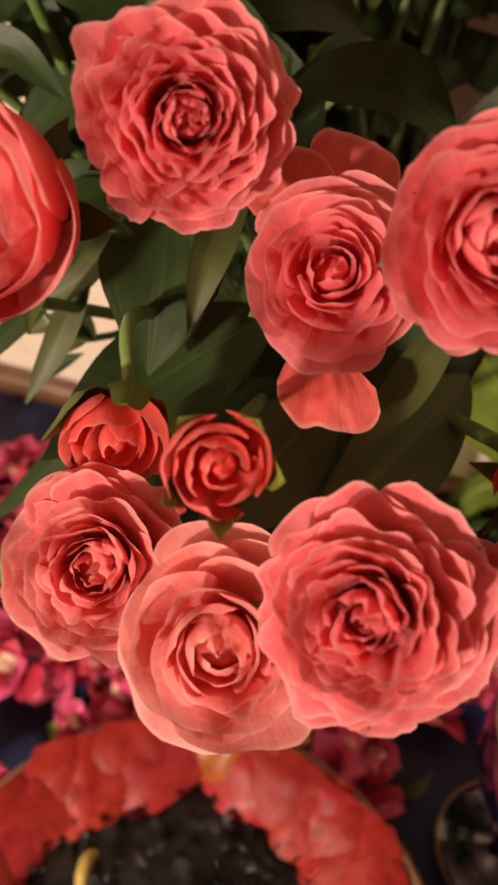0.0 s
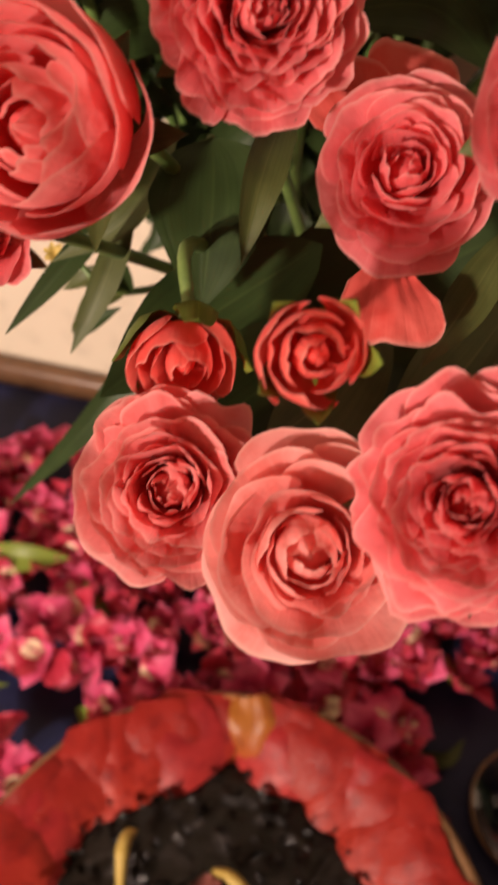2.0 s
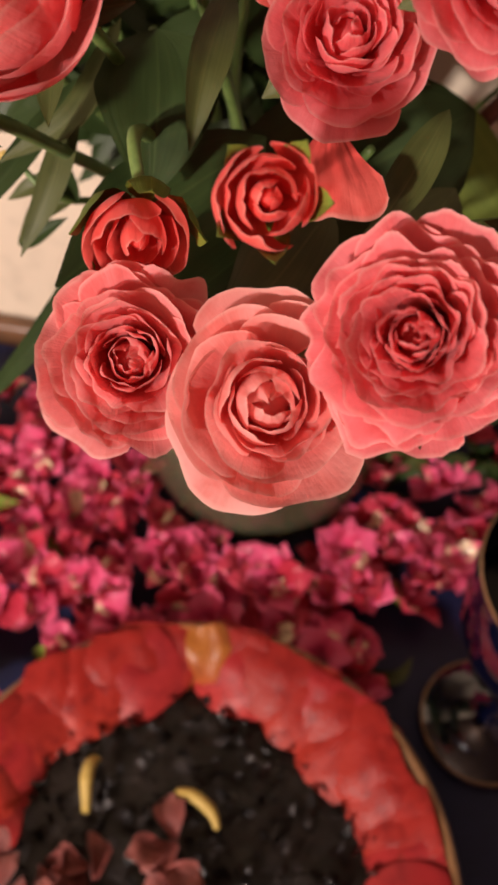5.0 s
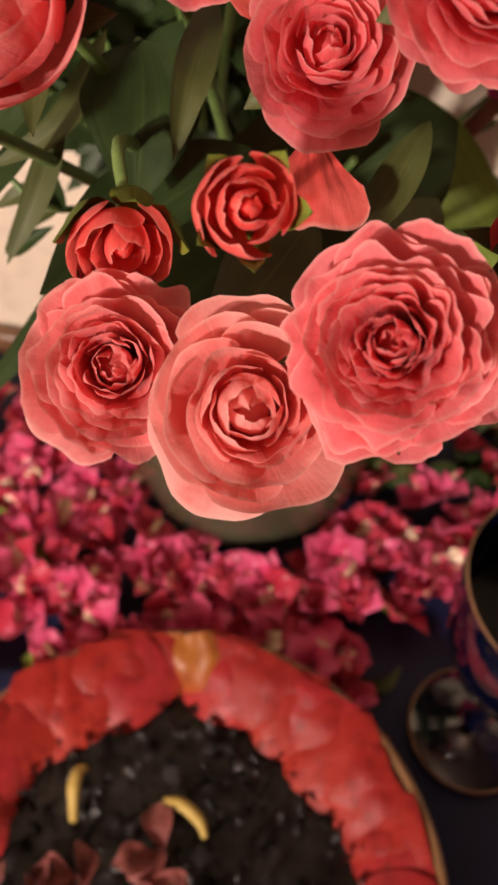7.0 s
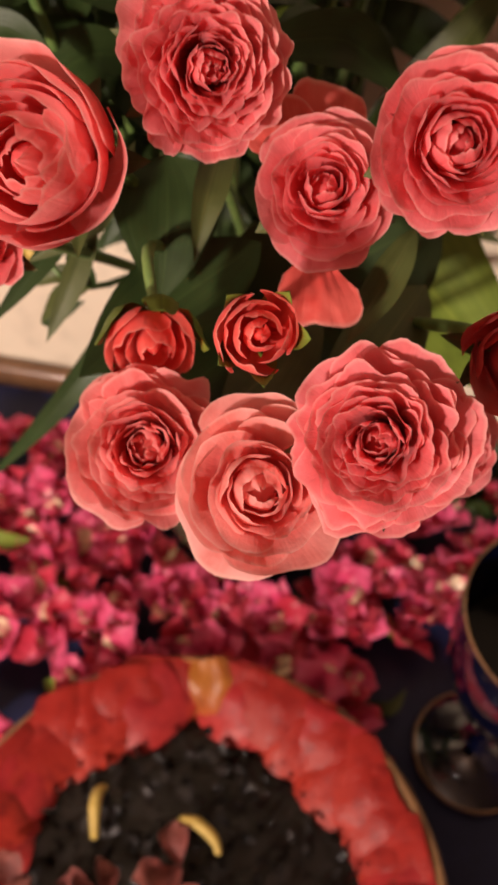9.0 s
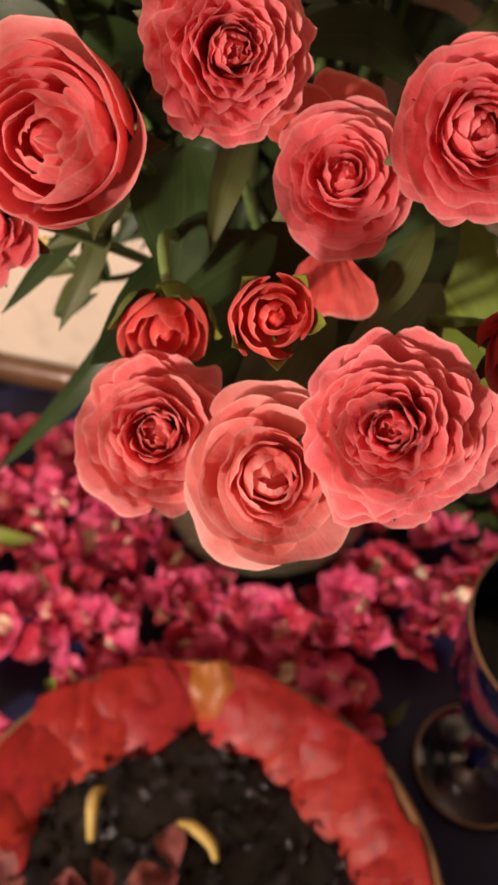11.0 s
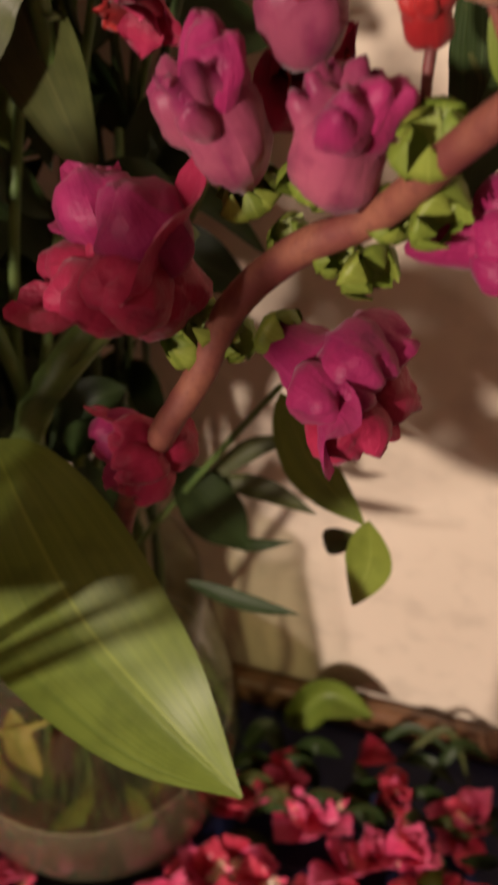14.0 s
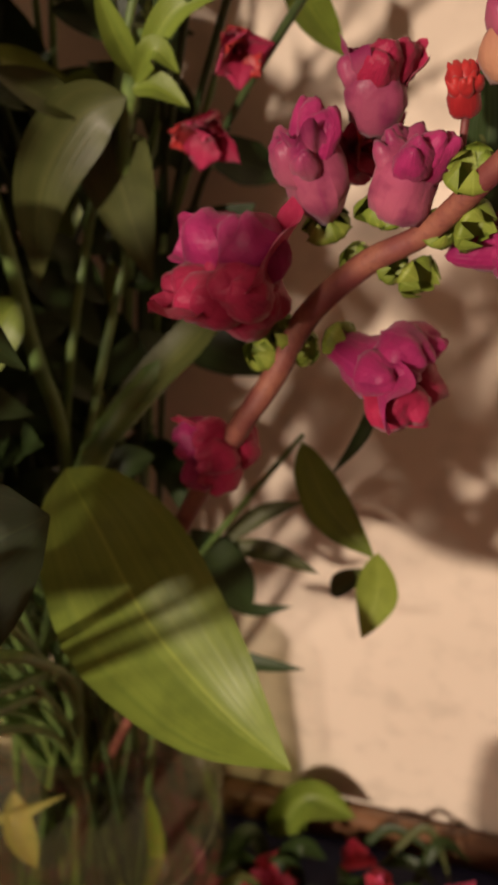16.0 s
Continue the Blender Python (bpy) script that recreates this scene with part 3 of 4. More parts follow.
# stems of the alstroemeria at the back
stalk("alstroemeria", "pale green forked stem with hanging lance leaves in the vase", "flower stem",
      [(0.165, 0.548, 0.640), (0.148, 0.547, 0.598), (0.147, 0.545, 0.560), (0.135, 0.53, 0.45), (0.125, 0.51, 0.25), (0.11, 0.47, 0.012)],
      [0.003, 0.0042, 0.0035, 0.003, 0.003, 0.003], LIME,
      [([(0.146, 0.546, 0.596), (0.128, 0.535, 0.588), (0.118, 0.520, 0.540), (0.114, 0.515, 0.500)], 0.028, (0.2, -0.95, 0.2), GREEN, 0.25),
       ([(0.130, 0.540, 0.590), (0.112, 0.528, 0.598), (0.100, 0.520, 0.607), (0.085, 0.51, 0.612)], 0.018, (0.2, -0.8, 0.6), LIME, 0.4),
       ([(0.150, 0.548, 0.560), (0.142, 0.556, 0.530), (0.136, 0.560, 0.495)], 0.036, (0.2, -0.95, 0.2), OLIVE, 0.2),
       ([(0.148, 0.546, 0.598), (0.160, 0.535, 0.615), (0.166, 0.530, 0.640)], 0.012, (0.1, -0.9, 0.3), LIME, 0.4),
       ([(0.148, 0.546, 0.598), (0.153, 0.538, 0.602), (0.168, 0.528, 0.606)], 0.010, (0.1, -0.9, 0.3), LIME, 0.4),
       ([(0.106, 0.506, 0.489), (0.110, 0.504, 0.462), (0.116, 0.500, 0.425)], 0.012, (0.2, -0.9, 0.4), GREEN, 0.4),
       ([(0.220, 0.490, 0.660), (0.232, 0.500, 0.640), (0.250, 0.512, 0.620)], 0.018, (0, -0.95, 0.2), GREEN, 0.3)])

stalk("alstroemeria", "fresh green stem with long hanging leaves beside the snapdragon", "flower stem",
      [(0.166, 0.462, 0.632), (0.161, 0.468, 0.606), (0.157, 0.476, 0.586), (0.152, 0.520, 0.50), (0.146, 0.52, 0.40), (0.135, 0.50, 0.25), (0.12, 0.47, 0.012)],
      [0.0034, 0.0042, 0.0036, 0.0026, 0.0026, 0.0026], STEM,
      [([(0.160, 0.464, 0.606), (0.141, 0.462, 0.597), (0.124, 0.460, 0.566), (0.119, 0.466, 0.522)], 0.029, (0.3, -0.9, 0.25), OLIVE, 0.25),
       ([(0.160, 0.470, 0.602), (0.150, 0.478, 0.590), (0.157, 0.482, 0.558), (0.169, 0.480, 0.522)], 0.034, (-0.1, -0.95, 0.2), OLIVE, 0.2),
       ([(0.140, 0.464, 0.598), (0.126, 0.458, 0.606), (0.108, 0.452, 0.616)], 0.018, (0.1, -0.7, 0.7), OLIVE, 0.4),
       ([(0.164, 0.460, 0.612), (0.172, 0.452, 0.626), (0.182, 0.452, 0.618)], 0.010, (0.1, -0.9, 0.3), GREEN, 0.4),
       ([(0.163, 0.460, 0.610), (0.173, 0.455, 0.612), (0.186, 0.452, 0.606)], 0.012, (0.1, -0.8, 0.6), GREEN, 0.4),
       ([(0.164, 0.462, 0.614), (0.157, 0.455, 0.630), (0.150, 0.450, 0.648)], 0.011, (0.1, -0.9, 0.3), GREEN, 0.4),
       ([(0.166, 0.462, 0.620), (0.180, 0.455, 0.640), (0.200, 0.452, 0.648)], 0.012, (0.1, -0.9, 0.4), GREEN, 0.4)])
stalk("alstroemeria", "smooth green flower stem in the middle of the bouquet", "flower stem",
      [(0.100, 0.452, 0.600), (0.108, 0.458, 0.545), (0.116, 0.462, 0.490), (0.126, 0.47, 0.430), (0.125, 0.50, 0.25), (0.14, 0.52, 0.012)],
      [0.0026, 0.0034, 0.0040, 0.0036, 0.003, 0.003], STEM,
      [([(0.112, 0.458, 0.520), (0.102, 0.450, 0.505), (0.094, 0.445, 0.478)], 0.022, (0.2, -0.9, 0.3), GREEN, 0.3)])
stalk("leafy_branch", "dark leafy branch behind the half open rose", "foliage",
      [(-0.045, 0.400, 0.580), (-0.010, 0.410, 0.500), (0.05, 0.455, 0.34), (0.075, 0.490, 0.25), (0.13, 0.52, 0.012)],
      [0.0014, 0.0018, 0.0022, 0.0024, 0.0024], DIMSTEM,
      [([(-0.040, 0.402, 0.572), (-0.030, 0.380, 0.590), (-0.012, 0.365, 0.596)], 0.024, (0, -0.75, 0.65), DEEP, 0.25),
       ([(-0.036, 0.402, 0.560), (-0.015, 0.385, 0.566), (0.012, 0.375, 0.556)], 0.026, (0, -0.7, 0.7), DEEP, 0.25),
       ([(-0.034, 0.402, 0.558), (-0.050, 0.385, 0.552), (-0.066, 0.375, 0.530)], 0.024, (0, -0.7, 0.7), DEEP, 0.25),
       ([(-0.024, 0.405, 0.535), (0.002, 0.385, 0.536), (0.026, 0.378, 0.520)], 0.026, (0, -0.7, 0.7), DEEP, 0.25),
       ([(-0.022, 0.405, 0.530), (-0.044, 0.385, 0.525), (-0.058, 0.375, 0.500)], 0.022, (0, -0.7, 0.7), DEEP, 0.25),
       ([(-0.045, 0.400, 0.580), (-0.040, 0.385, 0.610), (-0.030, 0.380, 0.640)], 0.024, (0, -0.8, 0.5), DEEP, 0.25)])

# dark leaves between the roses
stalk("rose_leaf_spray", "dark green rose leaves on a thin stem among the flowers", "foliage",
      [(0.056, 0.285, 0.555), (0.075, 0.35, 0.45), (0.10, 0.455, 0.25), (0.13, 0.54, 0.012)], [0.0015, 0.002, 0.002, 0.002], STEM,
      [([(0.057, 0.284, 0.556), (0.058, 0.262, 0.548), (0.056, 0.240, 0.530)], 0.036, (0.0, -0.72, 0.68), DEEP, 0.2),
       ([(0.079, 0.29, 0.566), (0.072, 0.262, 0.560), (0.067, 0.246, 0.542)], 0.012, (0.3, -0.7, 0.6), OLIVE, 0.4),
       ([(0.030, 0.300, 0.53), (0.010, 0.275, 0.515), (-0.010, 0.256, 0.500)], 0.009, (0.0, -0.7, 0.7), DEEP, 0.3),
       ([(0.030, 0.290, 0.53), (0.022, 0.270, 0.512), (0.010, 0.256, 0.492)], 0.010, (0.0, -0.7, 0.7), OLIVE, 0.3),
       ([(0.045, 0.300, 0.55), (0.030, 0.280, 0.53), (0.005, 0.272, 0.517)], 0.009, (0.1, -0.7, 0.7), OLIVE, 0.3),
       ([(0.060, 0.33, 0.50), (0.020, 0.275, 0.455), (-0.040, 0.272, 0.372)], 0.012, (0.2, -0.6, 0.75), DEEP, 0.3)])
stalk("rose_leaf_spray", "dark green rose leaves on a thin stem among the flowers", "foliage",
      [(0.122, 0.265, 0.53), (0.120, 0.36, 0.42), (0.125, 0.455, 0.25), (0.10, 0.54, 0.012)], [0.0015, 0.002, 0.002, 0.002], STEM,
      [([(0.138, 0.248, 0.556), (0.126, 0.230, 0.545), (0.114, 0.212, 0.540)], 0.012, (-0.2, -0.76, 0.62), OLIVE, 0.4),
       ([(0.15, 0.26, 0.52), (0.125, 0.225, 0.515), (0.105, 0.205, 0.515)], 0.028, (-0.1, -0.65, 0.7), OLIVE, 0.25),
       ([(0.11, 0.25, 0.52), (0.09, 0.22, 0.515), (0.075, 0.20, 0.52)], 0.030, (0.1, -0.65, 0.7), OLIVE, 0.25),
       # added leaves, mostly hidden under the blooms, to shade the lily leaf's upper half
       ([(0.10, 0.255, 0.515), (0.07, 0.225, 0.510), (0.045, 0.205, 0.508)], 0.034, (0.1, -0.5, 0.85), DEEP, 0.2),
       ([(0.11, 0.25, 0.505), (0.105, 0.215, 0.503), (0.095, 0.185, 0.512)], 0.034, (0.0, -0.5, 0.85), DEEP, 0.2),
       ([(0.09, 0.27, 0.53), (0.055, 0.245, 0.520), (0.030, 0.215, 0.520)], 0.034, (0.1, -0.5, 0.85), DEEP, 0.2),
       # wide blade set across the lamp's rays, for the shadow edge on the lily leaf
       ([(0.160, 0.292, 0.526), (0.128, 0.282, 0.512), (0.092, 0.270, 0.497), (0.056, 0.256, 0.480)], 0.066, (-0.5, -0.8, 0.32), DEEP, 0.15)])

stalk("leafy_twig", "thin twig with small curled dark leaves beside the roses", "foliage",
      [(0.001, 0.300, 0.500), (0.021, 0.300, 0.479), (0.060, 0.400, 0.40), (0.085, 0.470, 0.25), (0.12, 0.52, 0.012)], [0.0010, 0.0014, 0.0018, 0.0020, 0.0020], STEM,
      [([(0.021, 0.300, 0.479), (0.010, 0.300, 0.475), (-0.003, 0.300, 0.457)], 0.009, (0.1, -0.6, 0.75), OLIVE, 0.5),
       ([(-0.003, 0.300, 0.457), (0.005, 0.300, 0.462), (0.018, 0.300, 0.471)], 0.008, (0.1, -0.6, 0.75), DEEP, 0.5),
       ([(0.021, 0.300, 0.479), (0.010, 0.300, 0.486), (-0.003, 0.300, 0.479)], 0.008, (0.1, -0.6, 0.75), OLIVE, 0.4),
       ([(0.023, 0.300, 0.478), (0.017, 0.300, 0.494), (0.017, 0.300, 0.506)], 0.009, (0.2, -0.6, 0.75), DEEP, 0.4)])
bloom = thing("small_yellow_flower", aim((-0.002, 0.298, 0.498), (0.1, -0.7, 0.7)), "small yellow filler flower on the twig among the roses", "flower")
for k in range(7):
    a = k * 0.898
    part("petal", blade("petal", [(0, 0, 0), (0.0022 * math.cos(a), 0.0022 * math.sin(a), 0.0014), (0.0044 * math.cos(a), 0.0044 * math.sin(a), 0.0012)], 0.0026, (0, 0, 1), 0.3, n=6, nu=4, seed=k), YELLOW, bloom)
part("stalk", tube("stalk", [(0, 0, 0), (0.002, 0.001, -0.006), (0.006, 0.004, -0.012)], [0.0008, 0.0007, 0.0008], 8, 6), STEM, bloom)

# filling greenery, added: its dark leaves stand for the shade behind the flowers
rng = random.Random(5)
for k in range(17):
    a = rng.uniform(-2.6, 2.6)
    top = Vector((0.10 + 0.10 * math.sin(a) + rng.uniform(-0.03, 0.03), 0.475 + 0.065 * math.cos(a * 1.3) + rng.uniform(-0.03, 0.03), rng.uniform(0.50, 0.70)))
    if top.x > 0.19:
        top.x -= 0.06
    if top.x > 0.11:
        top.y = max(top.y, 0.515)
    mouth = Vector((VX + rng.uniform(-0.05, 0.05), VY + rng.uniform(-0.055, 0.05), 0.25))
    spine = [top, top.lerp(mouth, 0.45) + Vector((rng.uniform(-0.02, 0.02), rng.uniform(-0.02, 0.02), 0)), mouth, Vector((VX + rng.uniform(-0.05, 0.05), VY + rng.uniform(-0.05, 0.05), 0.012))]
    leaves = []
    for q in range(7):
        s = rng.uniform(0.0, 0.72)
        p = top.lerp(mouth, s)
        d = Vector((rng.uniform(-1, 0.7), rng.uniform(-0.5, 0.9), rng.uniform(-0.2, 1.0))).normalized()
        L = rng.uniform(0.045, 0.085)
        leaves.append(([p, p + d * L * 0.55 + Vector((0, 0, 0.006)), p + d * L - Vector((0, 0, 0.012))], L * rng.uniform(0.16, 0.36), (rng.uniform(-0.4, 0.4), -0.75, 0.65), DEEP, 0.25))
    stalk("foliage_stem", "dark green leafy stem added to fill in the shade at the bouquet's heart", "foliage", spine, [0.0018, 0.0024, 0.0028, 0.003], STEM, leaves, "greenery in the vase")


# added stems: their leafy tops stay out of view and shade the wall
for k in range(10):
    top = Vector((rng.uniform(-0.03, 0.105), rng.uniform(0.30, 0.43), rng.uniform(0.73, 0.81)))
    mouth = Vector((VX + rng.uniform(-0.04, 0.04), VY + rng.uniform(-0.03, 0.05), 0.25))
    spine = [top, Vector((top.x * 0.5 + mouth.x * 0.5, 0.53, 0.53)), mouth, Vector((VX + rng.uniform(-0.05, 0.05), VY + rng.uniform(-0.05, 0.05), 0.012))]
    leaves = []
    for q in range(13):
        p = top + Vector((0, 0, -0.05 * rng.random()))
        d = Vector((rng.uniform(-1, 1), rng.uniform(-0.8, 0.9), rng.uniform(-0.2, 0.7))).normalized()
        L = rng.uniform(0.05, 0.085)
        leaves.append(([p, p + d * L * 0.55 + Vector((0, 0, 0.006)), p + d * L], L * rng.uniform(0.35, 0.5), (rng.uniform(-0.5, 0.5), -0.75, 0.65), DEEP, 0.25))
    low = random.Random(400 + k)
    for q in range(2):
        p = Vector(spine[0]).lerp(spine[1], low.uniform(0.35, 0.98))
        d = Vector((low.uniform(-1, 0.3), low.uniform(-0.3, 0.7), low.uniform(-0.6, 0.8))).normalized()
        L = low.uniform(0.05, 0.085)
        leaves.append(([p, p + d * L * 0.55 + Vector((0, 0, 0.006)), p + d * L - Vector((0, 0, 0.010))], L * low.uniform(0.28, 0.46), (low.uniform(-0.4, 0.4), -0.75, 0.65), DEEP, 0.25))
    stalk("shading_foliage_stem", "tall dark green leafy stem, its unseen top added to shade the wall", "foliage", spine, [0.0016, 0.0020, 0.0024, 0.0026], DIMSTEM, leaves, "greenery in the vase")
# more added occluders above view, between the lamp and the upper right wall
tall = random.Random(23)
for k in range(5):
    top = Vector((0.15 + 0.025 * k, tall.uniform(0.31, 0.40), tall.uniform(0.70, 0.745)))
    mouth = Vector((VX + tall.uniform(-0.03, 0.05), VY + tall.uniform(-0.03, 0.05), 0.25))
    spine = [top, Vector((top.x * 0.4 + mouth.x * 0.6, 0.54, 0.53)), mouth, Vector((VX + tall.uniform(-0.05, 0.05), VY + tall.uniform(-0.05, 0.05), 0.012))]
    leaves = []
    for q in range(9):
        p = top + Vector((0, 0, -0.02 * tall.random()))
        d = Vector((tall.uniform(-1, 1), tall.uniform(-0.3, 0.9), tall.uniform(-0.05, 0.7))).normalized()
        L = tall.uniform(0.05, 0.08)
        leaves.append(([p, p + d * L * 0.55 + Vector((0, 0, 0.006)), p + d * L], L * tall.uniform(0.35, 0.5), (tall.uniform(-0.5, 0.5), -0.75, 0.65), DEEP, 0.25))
    stalk("shading_foliage_stem", "tall dark green leafy stem, added above view to darken the upper right wall", "foliage", spine, [0.0016, 0.0020, 0.0024, 0.0026], DIMSTEM, leaves, "greenery in the vase")
# added dark backdrop of leaves where shade hides the wall
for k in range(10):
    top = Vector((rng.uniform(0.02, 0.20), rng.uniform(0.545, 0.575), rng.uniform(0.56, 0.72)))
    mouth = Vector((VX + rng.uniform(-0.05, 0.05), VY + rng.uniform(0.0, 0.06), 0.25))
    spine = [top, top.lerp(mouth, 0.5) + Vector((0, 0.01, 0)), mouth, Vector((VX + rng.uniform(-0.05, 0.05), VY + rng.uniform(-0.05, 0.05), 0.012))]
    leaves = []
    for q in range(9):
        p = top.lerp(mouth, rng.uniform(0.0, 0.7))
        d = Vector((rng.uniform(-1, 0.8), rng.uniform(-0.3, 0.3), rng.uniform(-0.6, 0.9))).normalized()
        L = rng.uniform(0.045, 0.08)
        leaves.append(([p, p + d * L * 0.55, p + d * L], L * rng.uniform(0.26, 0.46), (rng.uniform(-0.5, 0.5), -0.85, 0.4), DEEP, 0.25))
    stalk("foliage_stem", "dark green leafy stem added at the back to cover the bright wall", "foliage", spine, [0.0018, 0.0024, 0.0028, 0.003], STEM, leaves, "greenery in the vase")
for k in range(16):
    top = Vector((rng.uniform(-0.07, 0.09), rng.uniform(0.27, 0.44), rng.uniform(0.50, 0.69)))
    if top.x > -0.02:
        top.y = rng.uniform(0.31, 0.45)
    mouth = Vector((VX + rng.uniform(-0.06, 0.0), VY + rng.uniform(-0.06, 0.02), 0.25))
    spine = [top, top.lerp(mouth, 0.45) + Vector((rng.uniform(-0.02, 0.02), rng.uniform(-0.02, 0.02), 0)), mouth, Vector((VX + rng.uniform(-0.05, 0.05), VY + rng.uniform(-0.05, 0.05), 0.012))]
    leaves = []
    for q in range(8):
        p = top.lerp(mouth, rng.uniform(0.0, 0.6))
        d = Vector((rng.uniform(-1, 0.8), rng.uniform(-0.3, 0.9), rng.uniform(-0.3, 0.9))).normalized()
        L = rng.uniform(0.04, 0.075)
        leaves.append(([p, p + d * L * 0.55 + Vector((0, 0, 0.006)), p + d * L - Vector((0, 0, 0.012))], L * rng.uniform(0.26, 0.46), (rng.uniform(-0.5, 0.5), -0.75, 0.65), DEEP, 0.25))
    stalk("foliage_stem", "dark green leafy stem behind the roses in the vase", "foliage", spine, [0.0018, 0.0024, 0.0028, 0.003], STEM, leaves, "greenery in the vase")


# ---- snapdragon ----
def floret(parent, place, facing, L, W, mat, seed, openness=0.5, tip=None):
    """Two-lipped flower: a short tube of overlapping lobes, puffed and folded."""
    rng = random.Random(seed)
    q = aim(place, facing, rng.uniform(0, 6))
    fl = new("floret")
    fl.empty_display_size = 0.005
    fl.parent = parent
    fl.matrix_basis = parent.matrix_world.inverted() @ q
    W, L = W * 1.75, L * 1.05

    def lobe(name, centre, radii, tilt, mt):
        """Puffed lobe: a squashed pouch with soft dents and a crease along it."""
        turn = Euler(tilt).to_matrix()
        s1 = rng.uniform(0, 40)

        def put(u, v):
            a, b = 2 * math.pi * u, math.pi * (v - 0.5)
            d = Vector((math.cos(a) * math.cos(b), math.sin(a) * math.cos(b), math.sin(b)))
            k = 1 + 0.30 * noise.noise(d * 1.3 + Vector((s1, 0, 0))) + 0.10 * noise.noise(d * 3.6 + Vector((0, s1, 0)))
            k -= 0.22 * math.exp(-(d.x / 0.16) ** 2) * max(0.0, 0.4 + d.z)
            return Vector(centre) + turn @ Vector((d.x * radii[0] * k, d.y * radii[1] * k, d.z * radii[2] * k))

        v, f, uv = grid(18, 12, put)
        ob = part(name, mesh_of(name, v, f, uv), mt, fl)
        return ob

    second = tip or mat
    plump = 0.27 + 0.10 * (openness < 0.3)
    lobe("tube", (0, 0, 0.38 * L), (plump * W, plump * W, 0.42 * L), (0, 0, 0), mat)
    spread = 0.10 + 0.24 * openness
    for sx in (-1, 1):
        lobe("lobe", (sx * spread * W, 0.10 * W, 0.70 * L), (0.25 * W, 0.22 * W, 0.29 * L), (rng.uniform(-0.5, 0.0), sx * rng.uniform(0.1, 0.6), 0.3 * sx), second)
    for sx in (-1, 0, 1):
        lobe("lobe", (sx * 1.35 * spread * W, -0.17 * W - 0.1 * W * (sx == 0), 0.58 * L), (0.23 * W, 0.18 * W, 0.25 * L), (rng.uniform(0.0, 0.6), sx * rng.uniform(0.2, 0.7), 0), mat)
    for k in range(round(7 * openness)):
        phi = k * 2.4 + rng.uniform(-0.4, 0.4)
        s1 = rng.uniform(0, 40)
        wide = rng.uniform(0.55, 0.95)

        def frill(u, v):
            x = 2 * u - 1
            e = v * (0.70 + 0.30 * max(0.0, 1 - abs(x) ** 3) ** 0.5 + 0.05 * math.sin(6 * x + s1))
            r = W * (0.26 + (0.16 + 0.42 * openness) * e ** 1.5) + W * 0.16 * e * noise.noise(Vector((x * 2.2, e * 2, s1)))
            z = L * (0.34 + 0.62 * e - 0.36 * openness * e * e) + W * 0.06 * math.sin(5 * x + s1) * e
            ang = phi + wide * x * (0.6 + 0.4 * e)
            return Vector((r * math.cos(ang), r * math.sin(ang), z))

        v, f, uv = grid(14, 9, frill)
        part("frill", mesh_of("frill", v, f, uv), second if k % 2 else mat, fl)
    return fl


def calyx(parent, place, facing, size, seed):
    rng = random.Random(seed)
    cx = new("calyx")
    cx.empty_display_size = 0.004
    cx.parent = parent
    cx.matrix_basis = parent.matrix_world.inverted() @ aim(place, facing)
    for k in range(8):
        a = k * 0.82 + rng.uniform(-0.25, 0.25)
        c, s = math.cos(a), math.sin(a)
        sp = rng.uniform(0.5, 0.8)
        pts = [(0, 0, 0), (size * sp * c, size * sp * s, size * 0.45), (size * 0.55 * sp * c, size * 0.55 * sp * s, size * rng.uniform(0.75, 1.05))]
        part("sepal", blade("sepal", pts, size * 0.75, (c, s, 0.1), -0.35, 0.08, 0.45, n=7, nu=4, seed=seed + k), LIME if k % 3 == 0 else GREEN, cx)
    return cx


spine = [(0.284, 0.299, 0.646), (0.271, 0.314, 0.624), (0.260, 0.329, 0.602), (0.245, 0.340, 0.587), (0.231, 0.349, 0.566), (0.222, 0.350, 0.543), (0.209, 0.354, 0.514), (0.185, 0.39, 0.43), (0.160, 0.465, 0.25), (0.09, 0.53, 0.012)]
sm = Matrix.Translation(spine[-1])
snap = thing("snapdragon", sm, "magenta snapdragon spike with a rosy stem leaning out of the vase", "snapdragon")
part("stem", tube("stem", spine, [0.0028, 0.0031, 0.0034, 0.0038, 0.0040, 0.0040, 0.0039, 0.0038, 0.0034, 0.003], 40, 14, sm.inverted()), ROSY, snap)
floret(snap, (0.234, 0.347, 0.600), (-0.30, -0.10, 0.70), 0.031, 0.0145, MAUVE, 31, 0.12, MAGENTA)
floret(snap, (0.220, 0.350, 0.563), (-0.55, -0.20, 0.75), 0.037, 0.026, CRIMSON, 32, 0.38, MAGENTA)
floret(snap, (0.251, 0.336, 0.602), (0.10, -0.30, 0.80), 0.029, 0.0135, MAUVE, 33, 0.05, MAGENTA)
floret(snap, (0.243, 0.350, 0.622), (0.05, -0.05, 0.90), 0.025, 0.0135, MAUVE, 34, 0.25, CRIMSON)
floret(snap, (0.242, 0.350, 0.556), (0.60, -0.42, -0.12), 0.035, 0.022, MAGENTA, 35, 0.32, CRIMSON)
floret(snap, (0.220, 0.362, 0.512), (-0.65, -0.25, -0.10), 0.030, 0.017, CRIMSON, 36, 0.30, MAGENTA)
floret(snap, (0.268, 0.332, 0.596), (0.85, -0.10, 0.10), 0.028, 0.0125, MAGENTA, 37, 0.45, MAUVE)
floret(snap, (0.273, 0.330, 0.640), (-0.05, 0.10, 0.95), 0.021, 0.0115, FADED, 38, 0.10, MAUVE)
